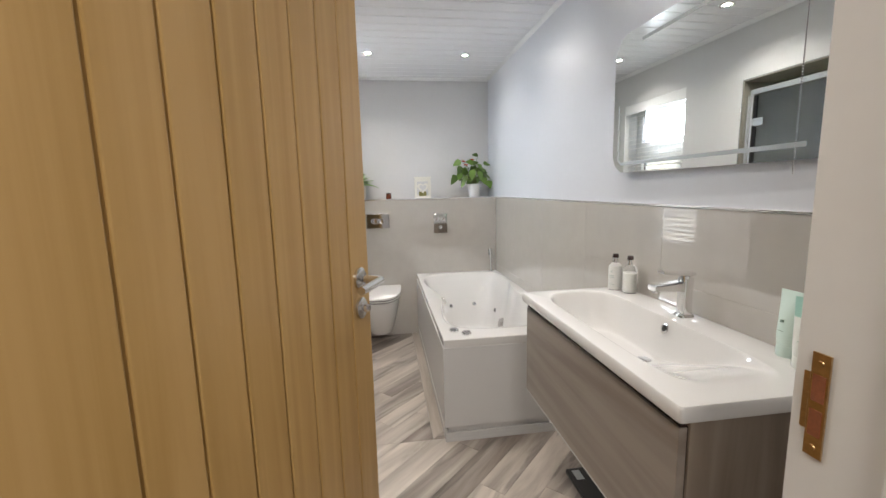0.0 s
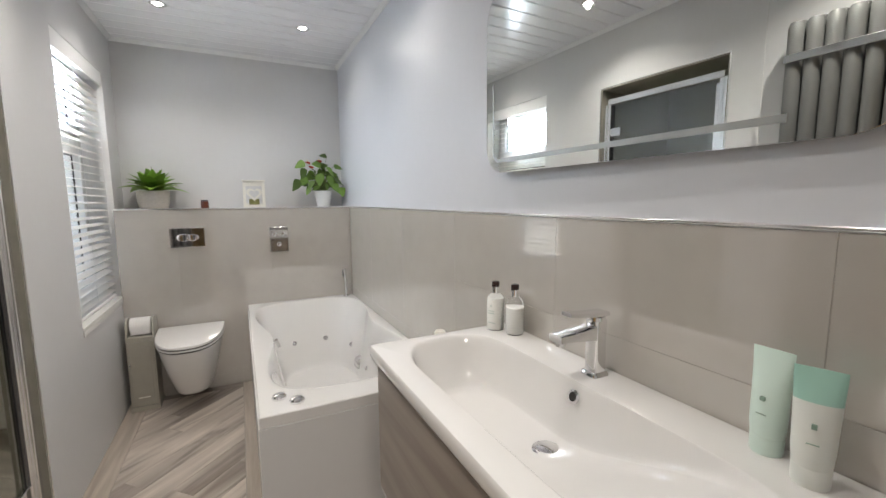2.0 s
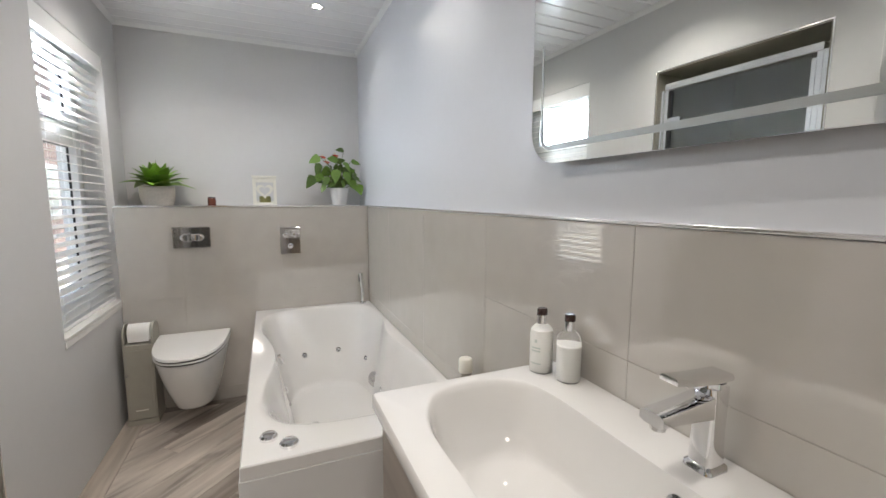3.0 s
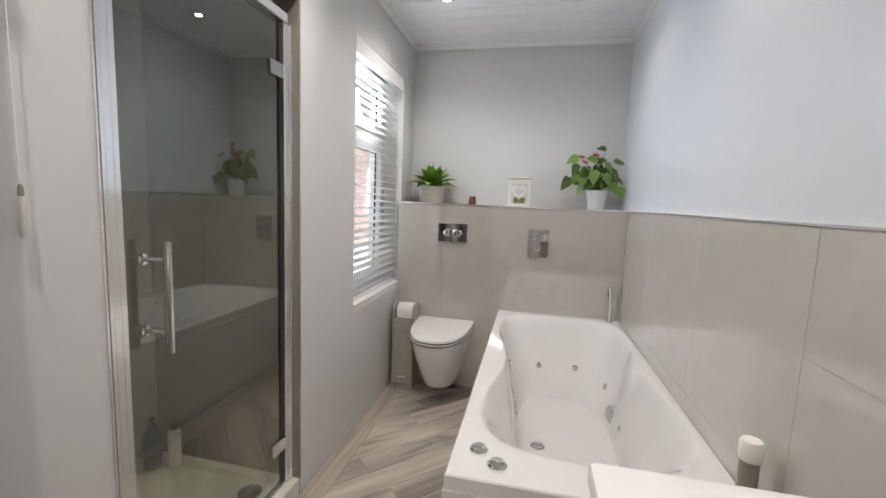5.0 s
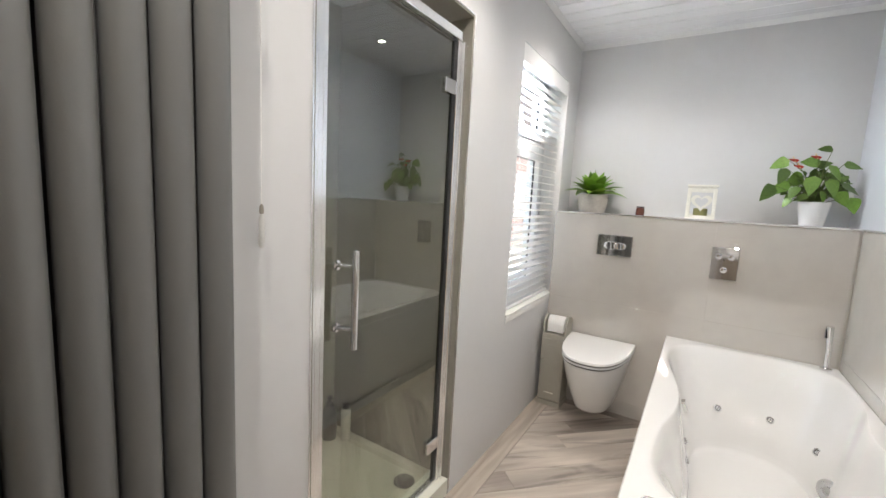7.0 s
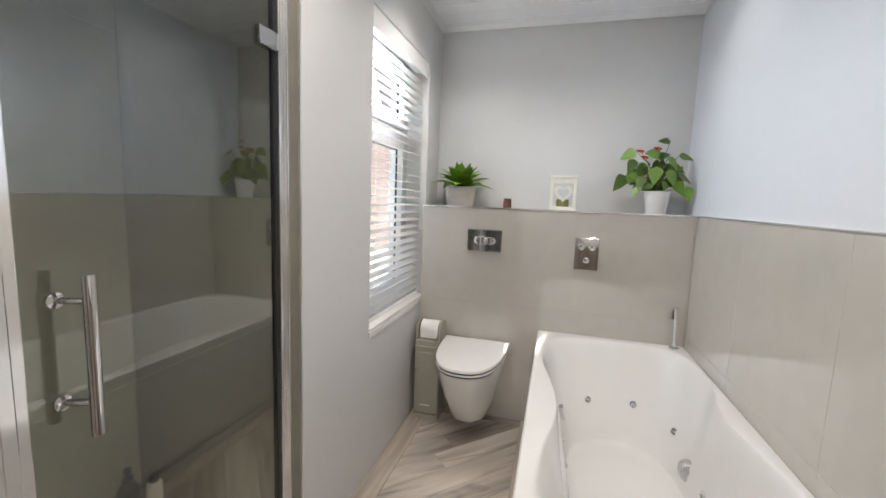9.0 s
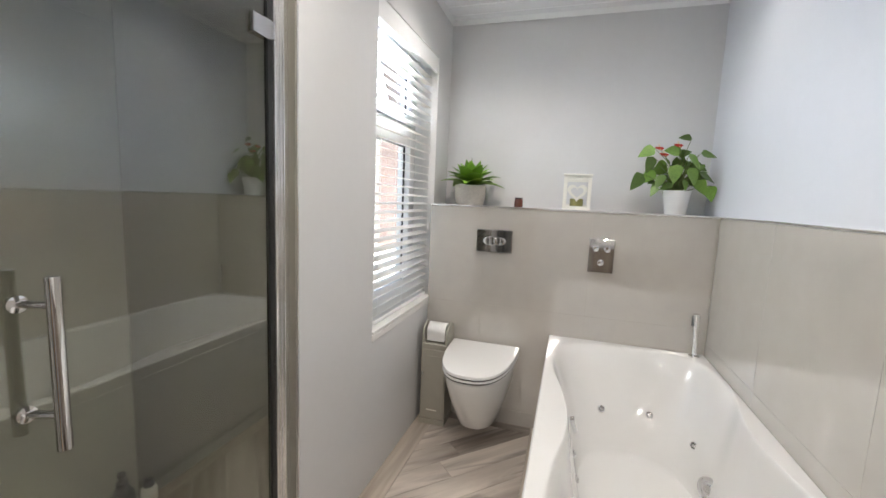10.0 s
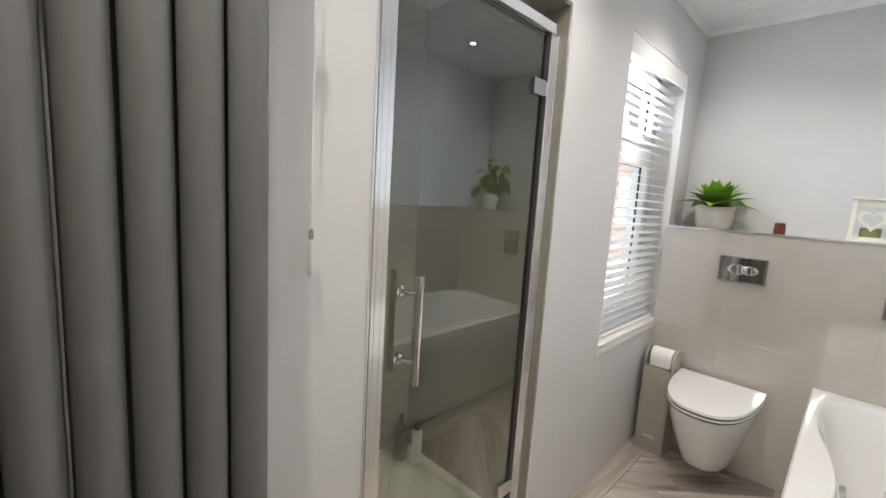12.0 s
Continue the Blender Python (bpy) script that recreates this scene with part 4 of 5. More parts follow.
def soap_bottle(x, y, label, full, ink):
    s = thing("soap_bottle", (x, y, 0.885), label, "soap bottle", "pump bottles on the basin")
    s.scale = (0.9, 0.9, 0.9)
    shoulder = [(0.027, 0), (0.0295, 0.004), (0.0295, 0.098), (0.027, 0.112), (0.018, 0.122), (0.012, 0.126)]
    part("bottle", turned(shoulder, 28), CLEAR, s, "clear plastic bottle", True).visible_shadow = False
    part("contents", turned([(0.0275, 0.003), (0.0290, 0.006), (0.0290, min(full, 0.098)), (0.0265, full + 0.003)], 28), LOTION, s, "white lotion", True)
    part("collar", turned([(0.0125, 0.1265), (0.0125, 0.149)], 24), CHROME, s, "silver pump collar", True)
    part("cap", turned([(0.0128, 0.1495), (0.0128, 0.163), (0.011, 0.166), (0.001, 0.166)], 24), CAP, s, "dark brown pump cap", True)
    part("nozzle", tube([(0, 0, 0.158), (-0.016, -0.008, 0.157), (-0.020, -0.010, 0.152)], 0.0038, 10), CAP, s, "", True)
    if ink:
        t = bmesh.new()
        for z0, z1, half in ((0.082, 0.09, 0.12), (0.066, 0.070, 0.42), (0.058, 0.062, 0.42), (0.026, 0.029, 0.5)):
            n = 8
            lo = [[(0.0299 * math.cos(a), 0.0299 * math.sin(a), z) for z in (z0, z1)] for a in (math.pi * 1.14 - half + 2 * half * k / n for k in range(n + 1))]
            vs = [[t.verts.new(p) for p in q] for q in lo]
            for a, b in zip(vs, vs[1:]):
                t.faces.new((a[0], b[0], b[1], a[1]))
        part("print", t, FAINT_INK, s, "faded grey-green print", kind="stuff")


soap_bottle(0.925, 1.345, "full pump bottle of white soap with green print on the basin", 0.108, True)
soap_bottle(0.950, 1.280, "part-used clear pump bottle of white lotion on the basin", 0.088, False)


def cream_tube(x, y, rz, band, label):
    t = thing("cream_tube", (x, y, 0.885), label, "cream tube", "mint tubes on the basin", rz)
    cap = [(0.0215, 0), (0.0225, 0.003), (0.0225, 0.026), (0.0215, 0.028)]
    part("cap", turned(cap, 28), MINT if not band else PALE_LABEL, t, "flat screw cap the tube stands on", True)
    loops = []
    n = 28
    for z, rx, ry in ((0.0285, 0.0225, 0.0225), (0.05, 0.0245, 0.0238), (0.09, 0.0255, 0.0185), (0.120, 0.0265, 0.0125), (0.142, 0.0275, 0.006), (0.157, 0.028, 0.002), (0.166, 0.028, 0.0012)):
        loops.append([(rx * math.cos(2 * math.pi * k / n), ry * math.sin(2 * math.pi * k / n), z) for k in range(n)])
    cut = 4 if band else 7
    part("tube", rings(bmesh.new(), loops[:cut] if band else loops), PALE_LABEL if band else MINT, t, "", True)
    if band:
        part("tube_end", rings(bmesh.new(), loops[3:]), MINT_DARK, t, "deeper green crimped end", True)
    for z0, z1, w in ((0.088, 0.094, 0.003), (0.066, 0.067, 0.007)):
        part("print", boxes((-w, w, -0.0250, -0.0235 + 0.0035 * (z0 > 0.08), z0, z1)), INK, t, "small grey emblem and faint print")


cream_tube(0.958, 0.628, -90, False, "mint green cream tube standing on its cap by the tiles")
cream_tube(0.928, 0.560, -72, True, "white cream tube with a deeper green end standing on its cap")

sc = thing("bathroom_scales", (0.83, 1.28, 0.0), "black bathroom scales with a pale display under the vanity", "scales")
part("platform", boxes((-0.075, 0.12, -0.15, 0.13, 0.012, 0.034), bevel=0.006), BLACK, sc)
part("display", boxes((-0.055, -0.02, 0.05, 0.11, 0.0342, 0.0355), bevel=0.0005), SCREEN, sc)
for dx in (-0.05, 0.095):
    for dy in (-0.12, 0.10):
        part("foot", turned([(0.012, 0), (0.012, 0.0125)], 12, (dx, dy, 0)), BLACK, sc)


# ---- mirror ----
def mirror():
    m = thing("wall_mirror", (XR, 0.966, 0), "frameless mirror with rounded corners and frosted light bands", "mirror", rz=1.1)
    y0, y1, z0, z1 = -0.467, 0.496, 1.366, 1.905
    def slab(name, xa, xb, inset, mat, label=""):
        loop = rounded_rect(y0 + inset, y1 - inset, z0 + inset, z1 - inset, 0.085 - inset, 10)
        return part(name, rings(bmesh.new(), [[(xa, p.x, p.y) for p in loop], [(xb, p.x, p.y) for p in loop]]), mat, m, label)
    slab("backing", -0.0105, -0.026, 0.02, GREY_BOTTLE, "shallow dark backing box")
    slab("glass", -0.0262, -0.0305, 0.0, MIRROR, "silvered mirror glass")
    slab("edge", -0.0262, -0.0295, -0.0012, ALU, "polished glass edge")
    def band(a0, a1, b0, b1):
        part("light_band", boxes((-0.0312, -0.0307, a0, a1, b0, b1)), FROST, m, "frosted light band")
    band(-0.316, y1 - 0.075, z0 + 0.029, z0 + 0.042)
    band(y0 + 0.038, y0 + 0.050, 1.625, z1 - 0.09)
    band(-0.30, y1 - 0.17, z1 - 0.056, z1 - 0.044)
    cy, cz, r = y1 - 0.075, z0 + 0.029 + 0.040, 0.040
    arc = bmesh.new()
    pts = [(cy + r * math.cos(a), cz + r * math.sin(a), a) for a in (radians(-90 + 9 * k) for k in range(11))]
    vs = [[arc.verts.new((-0.0311, yy, zz)), arc.verts.new((-0.0311, yy - 0.007 * math.cos(a), zz - 0.009 * math.sin(a)))] for yy, zz, a in pts]
    vs.append([arc.verts.new((-0.0311, cy + r, cz + 0.20)), arc.verts.new((-0.0311, cy + r - 0.007, cz + 0.20))])
    for a, b in zip(vs, vs[1:]):
        arc.faces.new((a[0], b[0], b[1], a[1]))
    part("light_band", arc, FROST, m, "frosted light band")


mirror()


# ---- toilet ----
def toilet():
    t = thing("wall_hung_toilet", (-0.085, YL - 0.001, 0), "white wall hung toilet with a closed slim seat", "toilet")
    def dshape(w, l, back=0.0, n=26, e=2.6):
        out = []
        for k in range(n + 1):
            a = math.pi * k / n
            out.append((w * math.copysign(abs(math.cos(a)) ** (2 / e), math.cos(a)), -back - (l - back) * abs(math.sin(a)) ** (2 / e)))
        return out
    t.scale = (1.06, 1.03, 1.0)
    loops = []
    for z, w, l in ((0.112, 0.098, 0.295), (0.115, 0.106, 0.312), (0.13, 0.113, 0.328), (0.19, 0.128, 0.365), (0.28, 0.149, 0.420), (0.36, 0.163, 0.460), (0.415, 0.172, 0.482), (0.428, 0.173, 0.484), (0.432, 0.170, 0.481)):
        loops.append([(x, y, z) for x, y in dshape(w, l)])
    part("pan", rings(bmesh.new(), loops), CERAMIC, t, "", True)
    def slab(name, z0, z1, w, l, mat, label=""):
        lo = [[(x, y - 0.015, z) for x, y in dshape(w + e, l + e, 0.02)] for z, e in ((z0, -0.004), (z0 + 0.003, 0.0), (z1 - 0.005, 0.0), (z1 - 0.001, -0.003), (z1, -0.009))]
        part(name, rings(bmesh.new(), lo), mat, t, label, True)
    slab("seat", 0.440, 0.450, 0.177, 0.478, CERAMIC, "slim seat ring")
    slab("lid", 0.4580, 0.476, 0.178, 0.480, CERAMIC, "closed lid")
    # Dark layers fill the two gaps to paint in their shade lines.
    slab("seat_gap_shade", 0.4325, 0.4395, 0.1735, 0.4745, GAP, "dark slab put in for the shade under the seat")
    slab("lid_gap_shade", 0.4505, 0.4575, 0.1735, 0.4745, GAP, "dark slab put in for the shade between seat and lid")
    part("hinge_bar", boxes((-0.11, 0.11, -0.036, -0.010, 0.434, 0.466), bevel=0.004), CERAMIC, t)


toilet()


def flush_plate():
    f = thing("flush_plate", (-0.077, YL - 0.001, 1.05), "chrome dual flush plate set in the tiles", "flush plate")
    part("plate", boxes((-0.098, 0.098, -0.010, 0.0, -0.062, 0.062), bevel=0.003), CHROME_DARK_REFLECT, f)
    part("rim", boxes((-0.099, 0.099, -0.011, -0.0005, -0.0635, -0.0622), (-0.099, 0.099, -0.011, -0.0005, 0.0622, 0.0635), (-0.0995, -0.0982, -0.011, -0.0005, -0.0622, 0.0622), (0.0982, 0.0995, -0.011, -0.0005, -0.0622, 0.0622)), ALU, f, "bright edge")
    for cx, rr in ((-0.020, 0.034), (0.030, 0.030)):
        bt = bmesh.new()
        lp = [[(cx + r * 1.2 * math.cos(a), y, 0.72 * r * math.sin(a)) for a in (2 * math.pi * k / 32 for k in range(32))] for r, y in ((rr, -0.0102), (rr, -0.014), (rr - 0.004, -0.016), (rr * 0.5, -0.0145))]
        part("button", rings(bt, lp), CHROME, f, "", True)


flush_plate()


def bath_control():
    f = thing("bath_shower_control", (0.479, YL - 0.001, 1.012), "chrome push button bath control plate on the tiles", "bath control")
    part("plate", boxes((-0.062, 0.062, -0.012, 0.0, -0.088, 0.088), bevel=0.003), CHROME_DARK_REFLECT, f)
    for cx, cz in ((-0.028, 0.036), (0.028, 0.036), (0.0, -0.034)):
        part("push_button", turned([(0.016, -0.0122), (0.016, -0.016), (0.013, -0.018), (0.001, -0.017)], 24, (cx, 0, cz), "y"), CHROME, f, "", True)


bath_control()


def roll_tower():
    t = thing("toilet_roll_tower", (-0.352, YL - 0.085, 0), "slim greige painted toilet roll storage tower with a roll on top", "toilet roll holder")
    w, d, h = 0.076, 0.080, 0.468
    part("base", boxes((-w, w, -d - 0.004, d - 0.004, 0.0, 0.03), bevel=0.002), GREIGE_WOOD, t)
    part("cabinet", boxes((-w + 0.004, w - 0.004, -d + 0.004, d - 0.006, 0.0305, h), bevel=0.002), GREIGE_WOOD, t)
    dr = part("door", boxes((-w + 0.010, w - 0.010, -d - 0.004, -d + 0.0035, 0.04, h - 0.03), bevel=0.002), GREIGE_WOOD, t)
    part("door_panel", boxes((-w + 0.026, w - 0.026, -d - 0.0062, -d - 0.0042, 0.075, h - 0.065), bevel=0.001), GREIGE_WOOD, dr)
    part("knob", turned([(0.005, 0), (0.006, -0.012), (0.003, -0.016)], 14, (-w + 0.02, -d - 0.004, 0.30), "y"), BRUSHED, dr, "small metal knob", True)
    part("slot", boxes((-0.03, 0.03, -d - 0.0068, -d - 0.0063, 0.085, 0.092)), CREAM_WOOD, dr)
    for s in (-1, 1):
        ck = bmesh.new()
        n = 14
        prof = [(-0.07, h), (0.07, h)] + [(0.07 * math.cos(a), h + 0.045 + 0.065 * math.sin(a)) for a in (math.pi * k / n for k in range(n + 1))]
        rings(ck, [[(x, yy, zz) for yy, zz in prof] for x in (s * (w - 0.004), s * (w - 0.014))])
        part("cheek", ck, GREIGE_WOOD, t, "rounded side cheek")
    part("dowel", tube([(-w + 0.014, 0, h + 0.055), (w - 0.014, 0, h + 0.055)], 0.009, 12), GREIGE_WOOD, t, "", True)
    r = thing("toilet_roll", (-0.352, YL - 0.085, h + 0.055), "white toilet roll on the storage tower", "toilet roll")
    part("paper", turned([(0.021, -0.052), (0.049, -0.053), (0.050, -0.05), (0.050, 0.05), (0.049, 0.053), (0.021, 0.052), (0.021, -0.052)], 36, (0, 0, 0), "x", cap=False), PAPER, r, "", True)
    part("sheet", boxes((-0.05, 0.05, -0.0525, -0.051, -0.045, 0.0)), PAPER, r, "loose end sheet")


roll_tower()


# ---- things on the ledge ----
def leaf(bm, base, direction, length, width, bend=0.25, fold=0.25, n=7, heart=False, face=None):
    d = Vector(direction).normalized()
    side = d.cross(Vector((0, 0, 1)))
    side = side.normalized() if side.length > 0.05 else Vector((1, 0, 0))
    if face:
        side = d.cross(Vector(face)).normalized()
    up = side.cross(d).normalized()
    rows = []
    for k in range(n + 1):
        s = k / n
        w = width * (math.sin(math.pi * min(1, s ** (0.55 if heart else 0.75))) ** (0.8 if heart else 1.0)) if 0 < s < 1 else width * 0.06
        c = Vector(base) + d * length * s - Vector((0, 0, 1)) * bend * length * s * s + up * bend * 0.4 * length * s
        rows.append((bm.verts.new(c - side * w + up * w * fold), bm.verts.new(c), bm.verts.new(c + side * w + up * w * fold)))
    for a, b in zip(rows, rows[1:]):
        bm.faces.new((a[0], a[1], b[1], b[0]))
        bm.faces.new((a[1], a[2], b[2], b[1]))


def succulent():
    p = thing("succulent_plant", (-0.262, 3.585, ZL), "bright green artificial succulent in a pale stone pot on the ledge", "potted plant")
    p.scale = (1.18, 1.18, 1.12)
    part("pot", turned([(0.056, 0), (0.065, 0.004), (0.072, 0.018), (0.076, 0.045), (0.078, 0.085), (0.078, 0.098), (0.075, 0.104), (0.070, 0.105), (0.067, 0.092), (0.001, 0.090)], 32), STONE_POT, p, "weathered pale stone pot", True)
    part("soil", turned([(0.067, 0.0905), (0.05, 0.096), (0.001, 0.098)], 24), SOIL, p, "", True)
    rnd = random.Random(4)
    for k in range(30):
        ring = k / 30
        a = k * 2.39996
        el = radians(12 + 66 * ring)
        lf = bmesh.new()
        leaf(lf, (0.012 * math.cos(a), 0.012 * math.sin(a), 0.098 + 0.012 * ring), (math.cos(a) * math.cos(el), math.sin(a) * math.cos(el), math.sin(el)), 0.168 - 0.05 * ring + rnd.random() * 0.02, 0.044 - 0.014 * ring, bend=0.42 * (1 - ring), fold=0.3)
        part("leaf", lf, SUCC, p, "", True)
    part("spike", tube([(0, 0, 0.10), (0.003, 0, 0.19), (0.0, 0.004, 0.245)], [0.004, 0.003, 0.001], 6), STEM, p, "", True)


succulent()


def anthurium():
    p = thing("anthurium_plant", (0.825, 3.585, ZL), "red-flowered anthurium with glossy leaves in a white pot on the ledge", "potted plant")
    part("pot", turned([(0.046, 0), (0.049, 0.003), (0.066, 0.118), (0.067, 0.122), (0.063, 0.122), (0.061, 0.105), (0.001, 0.104)], 32), WHITE_POT, p, "tapered white glazed pot", True)
    part("soil", turned([(0.060, 0.1055), (0.03, 0.109), (0.001, 0.109)], 24), SOIL, p, "", True)
    rnd = random.Random(11)
    # centre across and up, length, heading of the tip in degrees from the side, depth
    blades = [(0.005, 0.385, 0.085, 175, -0.02), (-0.165, 0.312, 0.115, 205, -0.03), (-0.04, 0.325, 0.115, 172, 0.0), (0.115, 0.30, 0.10, -12, -0.03),
              (-0.15, 0.250, 0.11, 250, -0.05), (0.05, 0.268, 0.12, 300, -0.05), (-0.20, 0.165, 0.13, 232, -0.03), (-0.145, 0.19, 0.12, 222, 0.0),
              (-0.095, 0.165, 0.10, 250, -0.06), (-0.03, 0.205, 0.125, 262, -0.06), (0.045, 0.195, 0.115, 285, -0.07), (0.115, 0.19, 0.115, -35, -0.04),
              (0.135, 0.115, 0.10, -75, -0.05), (0.09, 0.145, 0.10, -60, -0.06), (-0.065, 0.140, 0.09, 205, -0.06), (0.015, 0.150, 0.075, 272, -0.07),
              (-0.115, 0.115, 0.075, 240, -0.04), (0.02, 0.315, 0.09, 20, 0.02), (-0.09, 0.235, 0.12, 215, 0.02), (0.085, 0.245, 0.11, -20, 0.01)]
    for k in range(84):
        a = rnd.uniform(0, 2 * math.pi)
        q = rnd.random() ** 0.5
        blades.append((q * 0.14 * math.cos(a) - 0.01, 0.20 + q * 0.085 * math.sin(a), rnd.uniform(0.045, 0.075), math.degrees(a), rnd.uniform(0.0, 0.06)))
    for x, z, length, heading, y in blades:
        length *= 0.72
        h = radians(heading)
        d = Vector((math.cos(h), rnd.uniform(-0.35, 0.1), math.sin(h))).normalized()
        base = Vector((x, y, z)) - d * length * 0.5
        base.x = min(base.x, 0.14)
        part("stem", tube([(rnd.uniform(-0.015, 0.015), rnd.uniform(-0.015, 0.015), 0.105), (base.x * 0.45, base.y * 0.4, max(0.13, base.z * 0.8)), base], [0.0022, 0.0018, 0.0014], 6), STEM, p, "", True)
        if base.x + d.x * length > 0.168:
            length = max(0.04, (0.168 - base.x) / d.x)
        lf = bmesh.new()
        leaf(lf, base, d, length, length * rnd.uniform(0.34, 0.42), bend=0.12, fold=0.12, heart=True, face=(rnd.uniform(-0.7, 0.7), -0.65, rnd.uniform(0.2, 1.1)))
        part("leaf", lf, LEAF, p, "", True)
    for x, y, z in ((-0.105, -0.07, 0.315), (-0.085, -0.09, 0.282), (-0.02, -0.06, 0.33)):
        lf = bmesh.new()
        leaf(lf, (x, y, z), (-0.7, -0.6, 0.35), 0.05, 0.021, bend=0.1, fold=0.3, heart=True)
        s = part("flower", lf, SPATHE, p, "coral red spathe", True)
        part("spadix", tube([(x - 0.004, y - 0.008, z + 0.004), (x - 0.018, y - 0.024, z + 0.026)], [0.003, 0.002], 8), SPADIX, s, "", True)
        part("flower_stem", tube([(0, 0, 0.105), (x * 0.5, y * 0.3, z * 0.8), (x, y, z)], 0.0016, 6), STEM, p, "", True)


anthurium()


def lantern():
    l = thing("heart_lantern", (0.338, 3.560, ZL), "cream painted wooden lantern with a heart cut-out holding a candle", "lantern")
    w, h = 0.062, 0.183
    part("base", boxes((-w - 0.010, w + 0.010, -0.045, 0.045, 0, 0.012), bevel=0.002), CREAM_WOOD, l)
    part("top", boxes((-w - 0.012, w + 0.012, -0.047, 0.047, h, h + 0.010), (-w - 0.004, w + 0.004, -0.040, 0.040, h - 0.008, h - 0.0005), bevel=0.002), CREAM_WOOD, l)
    for sx in (-1, 1):
        for sy in (-1, 1):
            part("post", boxes((sx * w - 0.009, sx * w + 0.009, sy * 0.034 - 0.006, sy * 0.034 + 0.006, 0.0125, h - 0.0085), bevel=0.001), CREAM_WOOD, l)
    for z0, z1 in ((0.0125, 0.030), (h - 0.03, h - 0.0085)):
        part("back_rail", boxes((-w + 0.009, w - 0.009, 0.030, 0.036, z0, z1)), CREAM_WOOD, l)
    for z0, z1 in ((0.0125, 0.022), (h - 0.026, h - 0.0085)):
        part("front_rail", boxes((-w + 0.009, w - 0.009, -0.038, -0.031, z0, z1)), CREAM_WOOD, l)
    def heart(s, n=40):
        out = []
        for k in range(n):
            a = 2 * math.pi * k / n
            out.append((s * 16 * math.sin(a) ** 3 / 16, s * (13 * math.cos(a) - 5 * math.cos(2 * a) - 2 * math.cos(3 * a) - math.cos(4 * a)) / 16))
        return out
    a, b = heart(0.051), heart(0.032)
    hb = bmesh.new()
    cz = 0.097
    loops = [[(x, -0.031, cz + z) for x, z in a], [(x, -0.038, cz + z) for x, z in a], [(x, -0.038, cz + z) for x, z in b], [(x, -0.031, cz + z) for x, z in b], [(x, -0.031, cz + z) for x, z in a]]
    rings(hb, loops, False, False)
    bmesh.ops.remove_doubles(hb, verts=hb.verts, dist=1e-6)
    part("heart", hb, CREAM_WOOD, l, "pierced heart")
    part("candle", turned([(0.034, 0.0125), (0.034, 0.060), (0.030, 0.062), (0.001, 0.059)], 24), MOSSY, l, "olive green candle", True)


lantern()
cj = thing("candle_jar", (0.028, 3.56, ZL), "small dark amber glass candle jar on the ledge", "candle")
part("jar", turned([(0.022, 0), (0.024, 0.003), (0.024, 0.038), (0.021, 0.042), (0.021, 0.048)], 24), AMBER, cj, "", True)
part("lid", turned([(0.0225, 0.0485), (0.0225, 0.055), (0.018, 0.056)], 24), CAP, cj, "", True)


# ---- downlights ----
for lx, ly in DOWNLIGHTS:
    dl = thing("recessed_downlight", (lx, ly, ZC), "small round recessed ceiling downlight with a chrome rim", "downlight", "ceiling downlights")
    part("rim", turned([(0.029, 0.001), (0.040, -0.001), (0.041, -0.003), (0.037, -0.005), (0.030, -0.002), (0.029, 0.001)], 28, cap=False), CHROME, dl, "chrome rim", True)
    ln = part("lens", turned([(0.0190, -0.0008), (0.018, -0.003), (0.013, -0.005), (0.001, -0.006)], 24), LAMP_GLOW, dl, "glowing lamp lens")
    ln.visible_shadow = False


# ---- wall tiles, floor planks ----
def tile_wall(parent, axis, fixed, u_edges, z_edges, face, label):
    """Tiles as pieces on a wall; face: +-1, the way they look."""
    T, g = 0.009, 0.0006
    for u0, u1 in zip(u_edges, u_edges[1:]):
        for z0, z1 in zip(z_edges, z_edges[1:]):
            lo, hi = (fixed - T, fixed) if face < 0 else (fixed, fixed + T)
            if axis == "x":
                a = (lo, hi, u0 + g, u1 - g, z0 + g, z1 - g)
            else:
                a = (u0 + g, u1 - g, lo, hi, z0 + g, z1 - g)
            part("tile", boxes(a, bevel=0.0005, seg=1), TILE, parent)


ZROWS = [0.0, 0.085, 0.685, ZL - 0.005]
tile_wall(wall_east, "x", XR, [YS + 0.002, 0.58, 1.161, 1.742], [0.0, 0.366, 0.966, ZL - 0.005], -1, "")
tile_wall(wall_east, "x", XR, [1.742, 2.323, 2.904, YL + 0.008], [0.0, 0.62, ZL - 0.005], -1, "")
tile_wall(boxed_ledge, "y", YL + 0.009, [XL + 0.002, -0.135, 0.425, 0.985 - 0.0], ZROWS[:-1] + [ZL - 0.011], -1, "")
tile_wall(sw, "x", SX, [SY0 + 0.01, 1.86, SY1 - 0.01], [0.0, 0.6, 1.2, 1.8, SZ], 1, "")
part("grout_bed", boxes((XR - 0.0078, XR + 0.0, YS + 0.001, YL, 0.0, ZL - 0.006)), GROUT, wall_east, "grout between the tiles")


def clip_poly(poly, a, b, c):
    """Keeps the part of a polygon where a*x + b*y <= c."""
    out = []
    for i, p in enumerate(poly):
        q = poly[(i + 1) % len(poly)]
        dp, dq = a * p[0] + b * p[1] - c, a * q[0] + b * q[1] - c
        if dp <= 0:
            out.append(p)
        if dp * dq < 0:
            s = dp / (dp - dq)
            out.append((p[0] + (q[0] - p[0]) * s, p[1] + (q[1] - p[1]) * s))
    return out


BX0, BX1, BY = XL + 0.103, 0.190, 1.790     # inner edges of the border planks


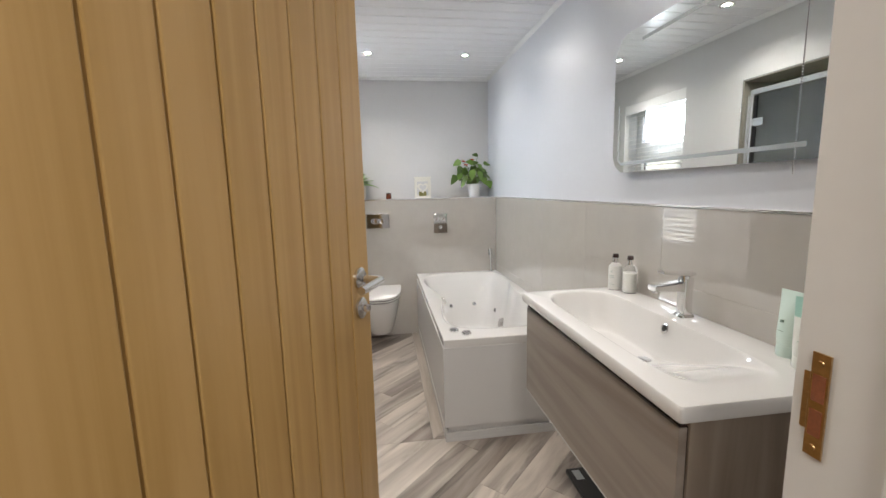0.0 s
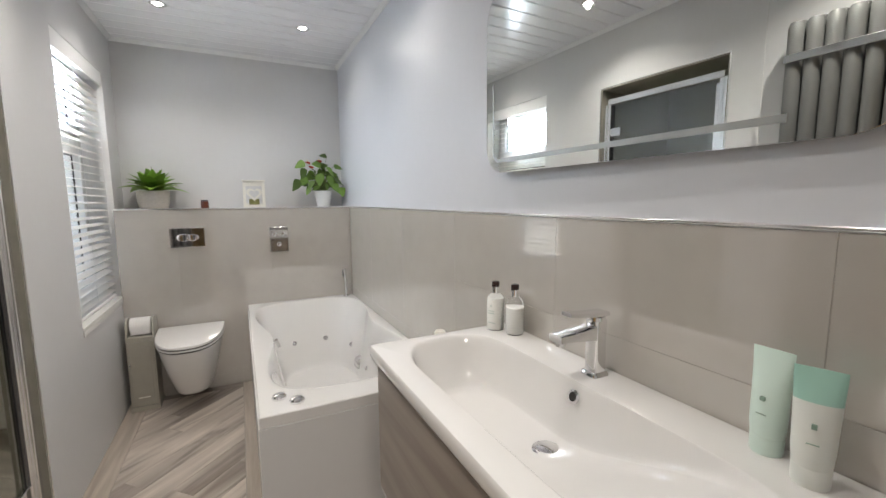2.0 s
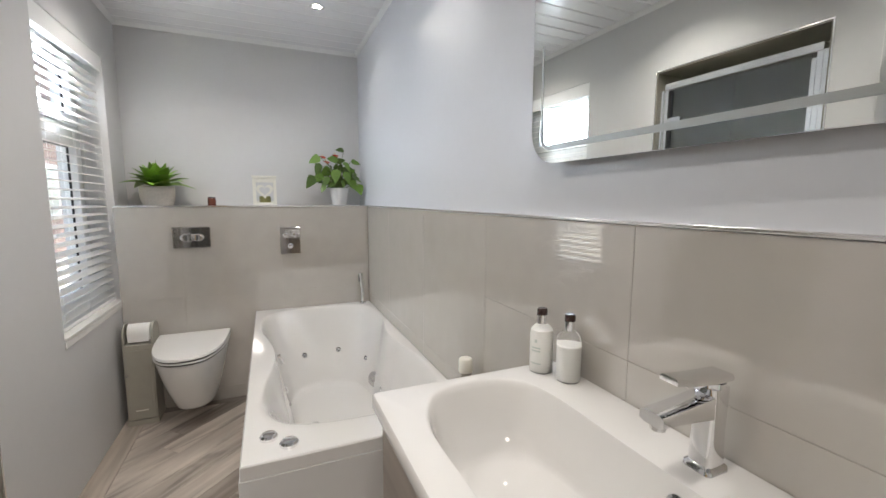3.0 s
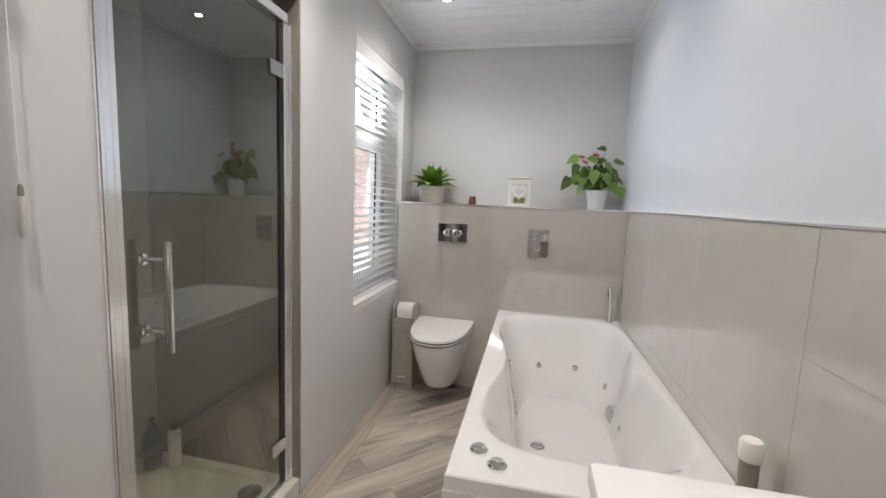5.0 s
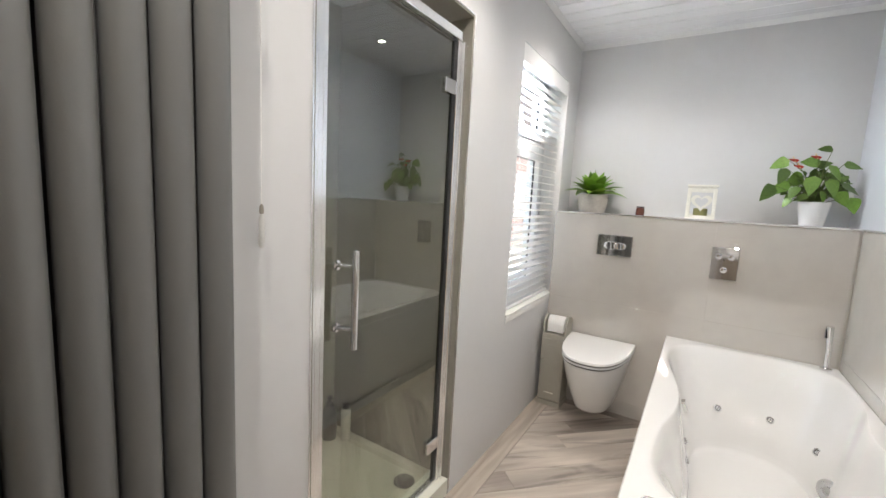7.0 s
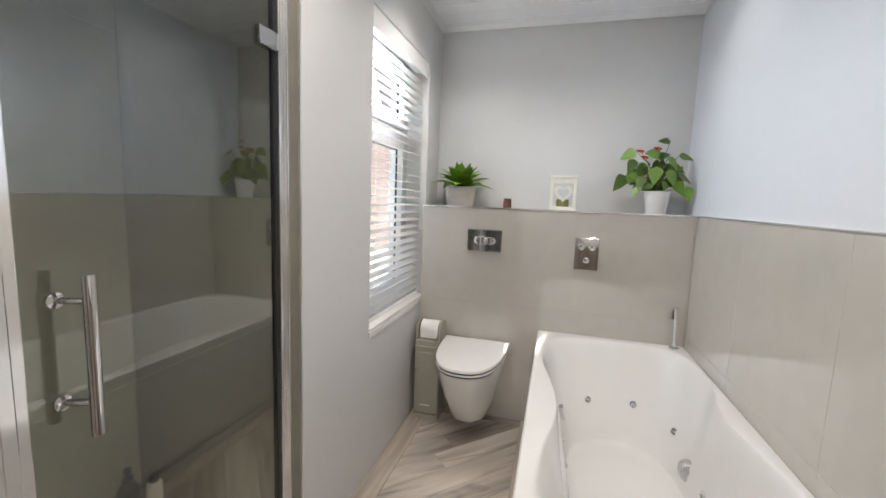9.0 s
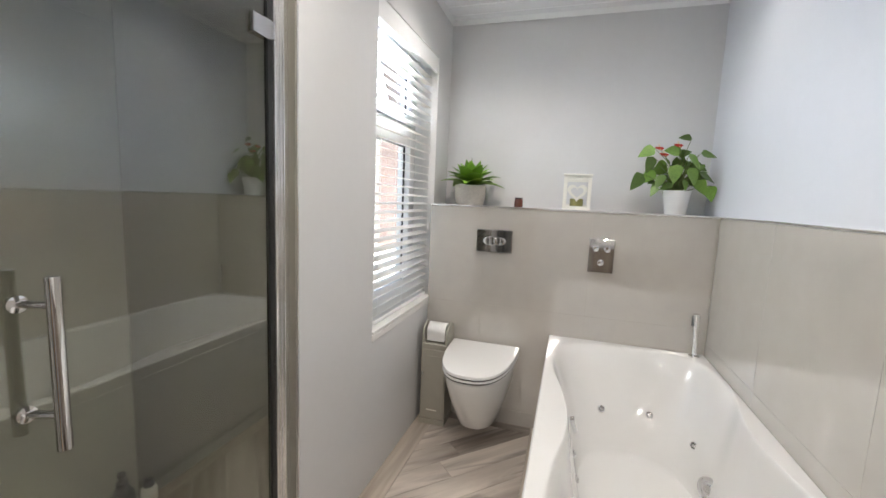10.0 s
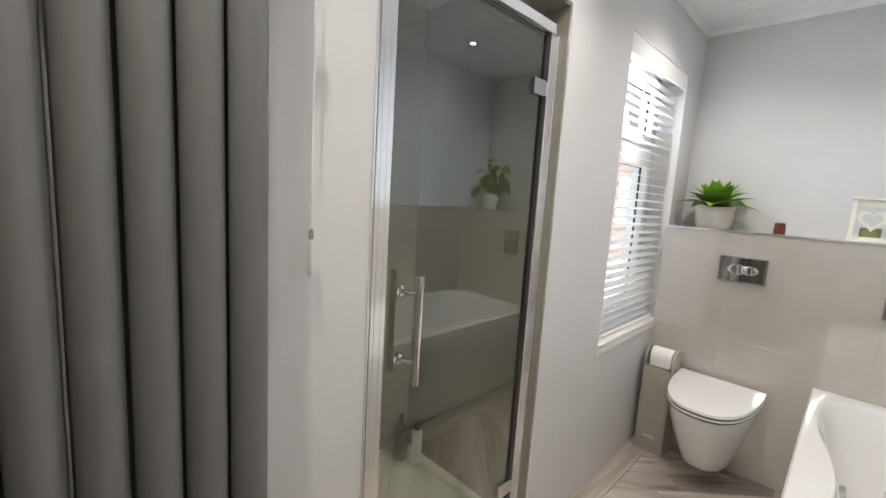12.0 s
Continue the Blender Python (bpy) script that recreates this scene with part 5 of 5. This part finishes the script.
def plank(poly, mat, turn=0.0):
    """A plank with its own axes, so that the grain runs along it."""
    if len(poly) < 3:
        return
    cx, cy = sum(p[0] for p in poly) / len(poly), sum(p[1] for p in poly) / len(poly)
    c, s = math.cos(-turn), math.sin(-turn)
    pts = [((x - cx) * c - (y - cy) * s, (x - cx) * s + (y - cy) * c) for x, y in poly]
    bm = bmesh.new()
    rings(bm, [[(x, y, -0.008) for x, y in pts], [(x, y, -0.0008) for x, y in pts], [(x * 0.998, y * 0.99, 0.0) for x, y in pts]])
    ob = part("plank", bm, mat, floor, "")
    ob.location, ob.rotation_euler = (cx, cy, 0), (0, 0, turn)


rnd = random.Random(21)
W, LEN, ANG = 0.125, 1.22, radians(45)
ca, sa = math.cos(ANG), math.sin(ANG)
for k in range(-24, 30):
    v0 = k * W
    start = rnd.uniform(-LEN, 0)
    for j in range(-3, 5):
        u0 = start + j * LEN
        quad = [(u0 + 0.0006, v0 + 0.0006), (u0 + LEN - 0.0006, v0 + 0.0006), (u0 + LEN - 0.0006, v0 + W - 0.0006), (u0 + 0.0006, v0 + W - 0.0006)]
        world_quad = [(0.2 + u * ca - v * sa, 1.8 + u * sa + v * ca) for u, v in quad]
        # beside the bath, then in front of it
        for cuts in (((-1, 0, -BX0 - 0.001), (1, 0, BX1 - 0.001), (0, 1, YL - 0.06), (0, -1, -BY)), ((-1, 0, -BX0 - 0.001), (1, 0, XR - 0.004), (0, 1, BY - 0.001), (0, -1, -(YS - 0.118)))):
            poly = world_quad
            for a, b, c in cuts:
                poly = clip_poly(poly, a, b, c) if poly else poly
            if len(poly) > 2:
                area = abs(sum(p[0] * q[1] - q[0] * p[1] for p, q in zip(poly, poly[1:] + poly[:1]))) / 2
                if area > 2e-4:
                    plank(poly, FLOOR_WOOD, ANG)
for a, b in ((YS + 0.001, 1.0), (1.0, 2.22), (2.22, YL + 0.005)):
    plank([(XL + 0.001, a + 0.0006), (BX0 - 0.0025, a + 0.0006), (BX0 - 0.0025, b - 0.0006), (XL + 0.001, b - 0.0006)], FLOOR_EDGE)
plank([(BX1 + 0.0025, BY + 0.003), (0.34, BY + 0.15), (0.34, YL + 0.005), (BX1 + 0.0025, YL + 0.005)], FLOOR_EDGE)
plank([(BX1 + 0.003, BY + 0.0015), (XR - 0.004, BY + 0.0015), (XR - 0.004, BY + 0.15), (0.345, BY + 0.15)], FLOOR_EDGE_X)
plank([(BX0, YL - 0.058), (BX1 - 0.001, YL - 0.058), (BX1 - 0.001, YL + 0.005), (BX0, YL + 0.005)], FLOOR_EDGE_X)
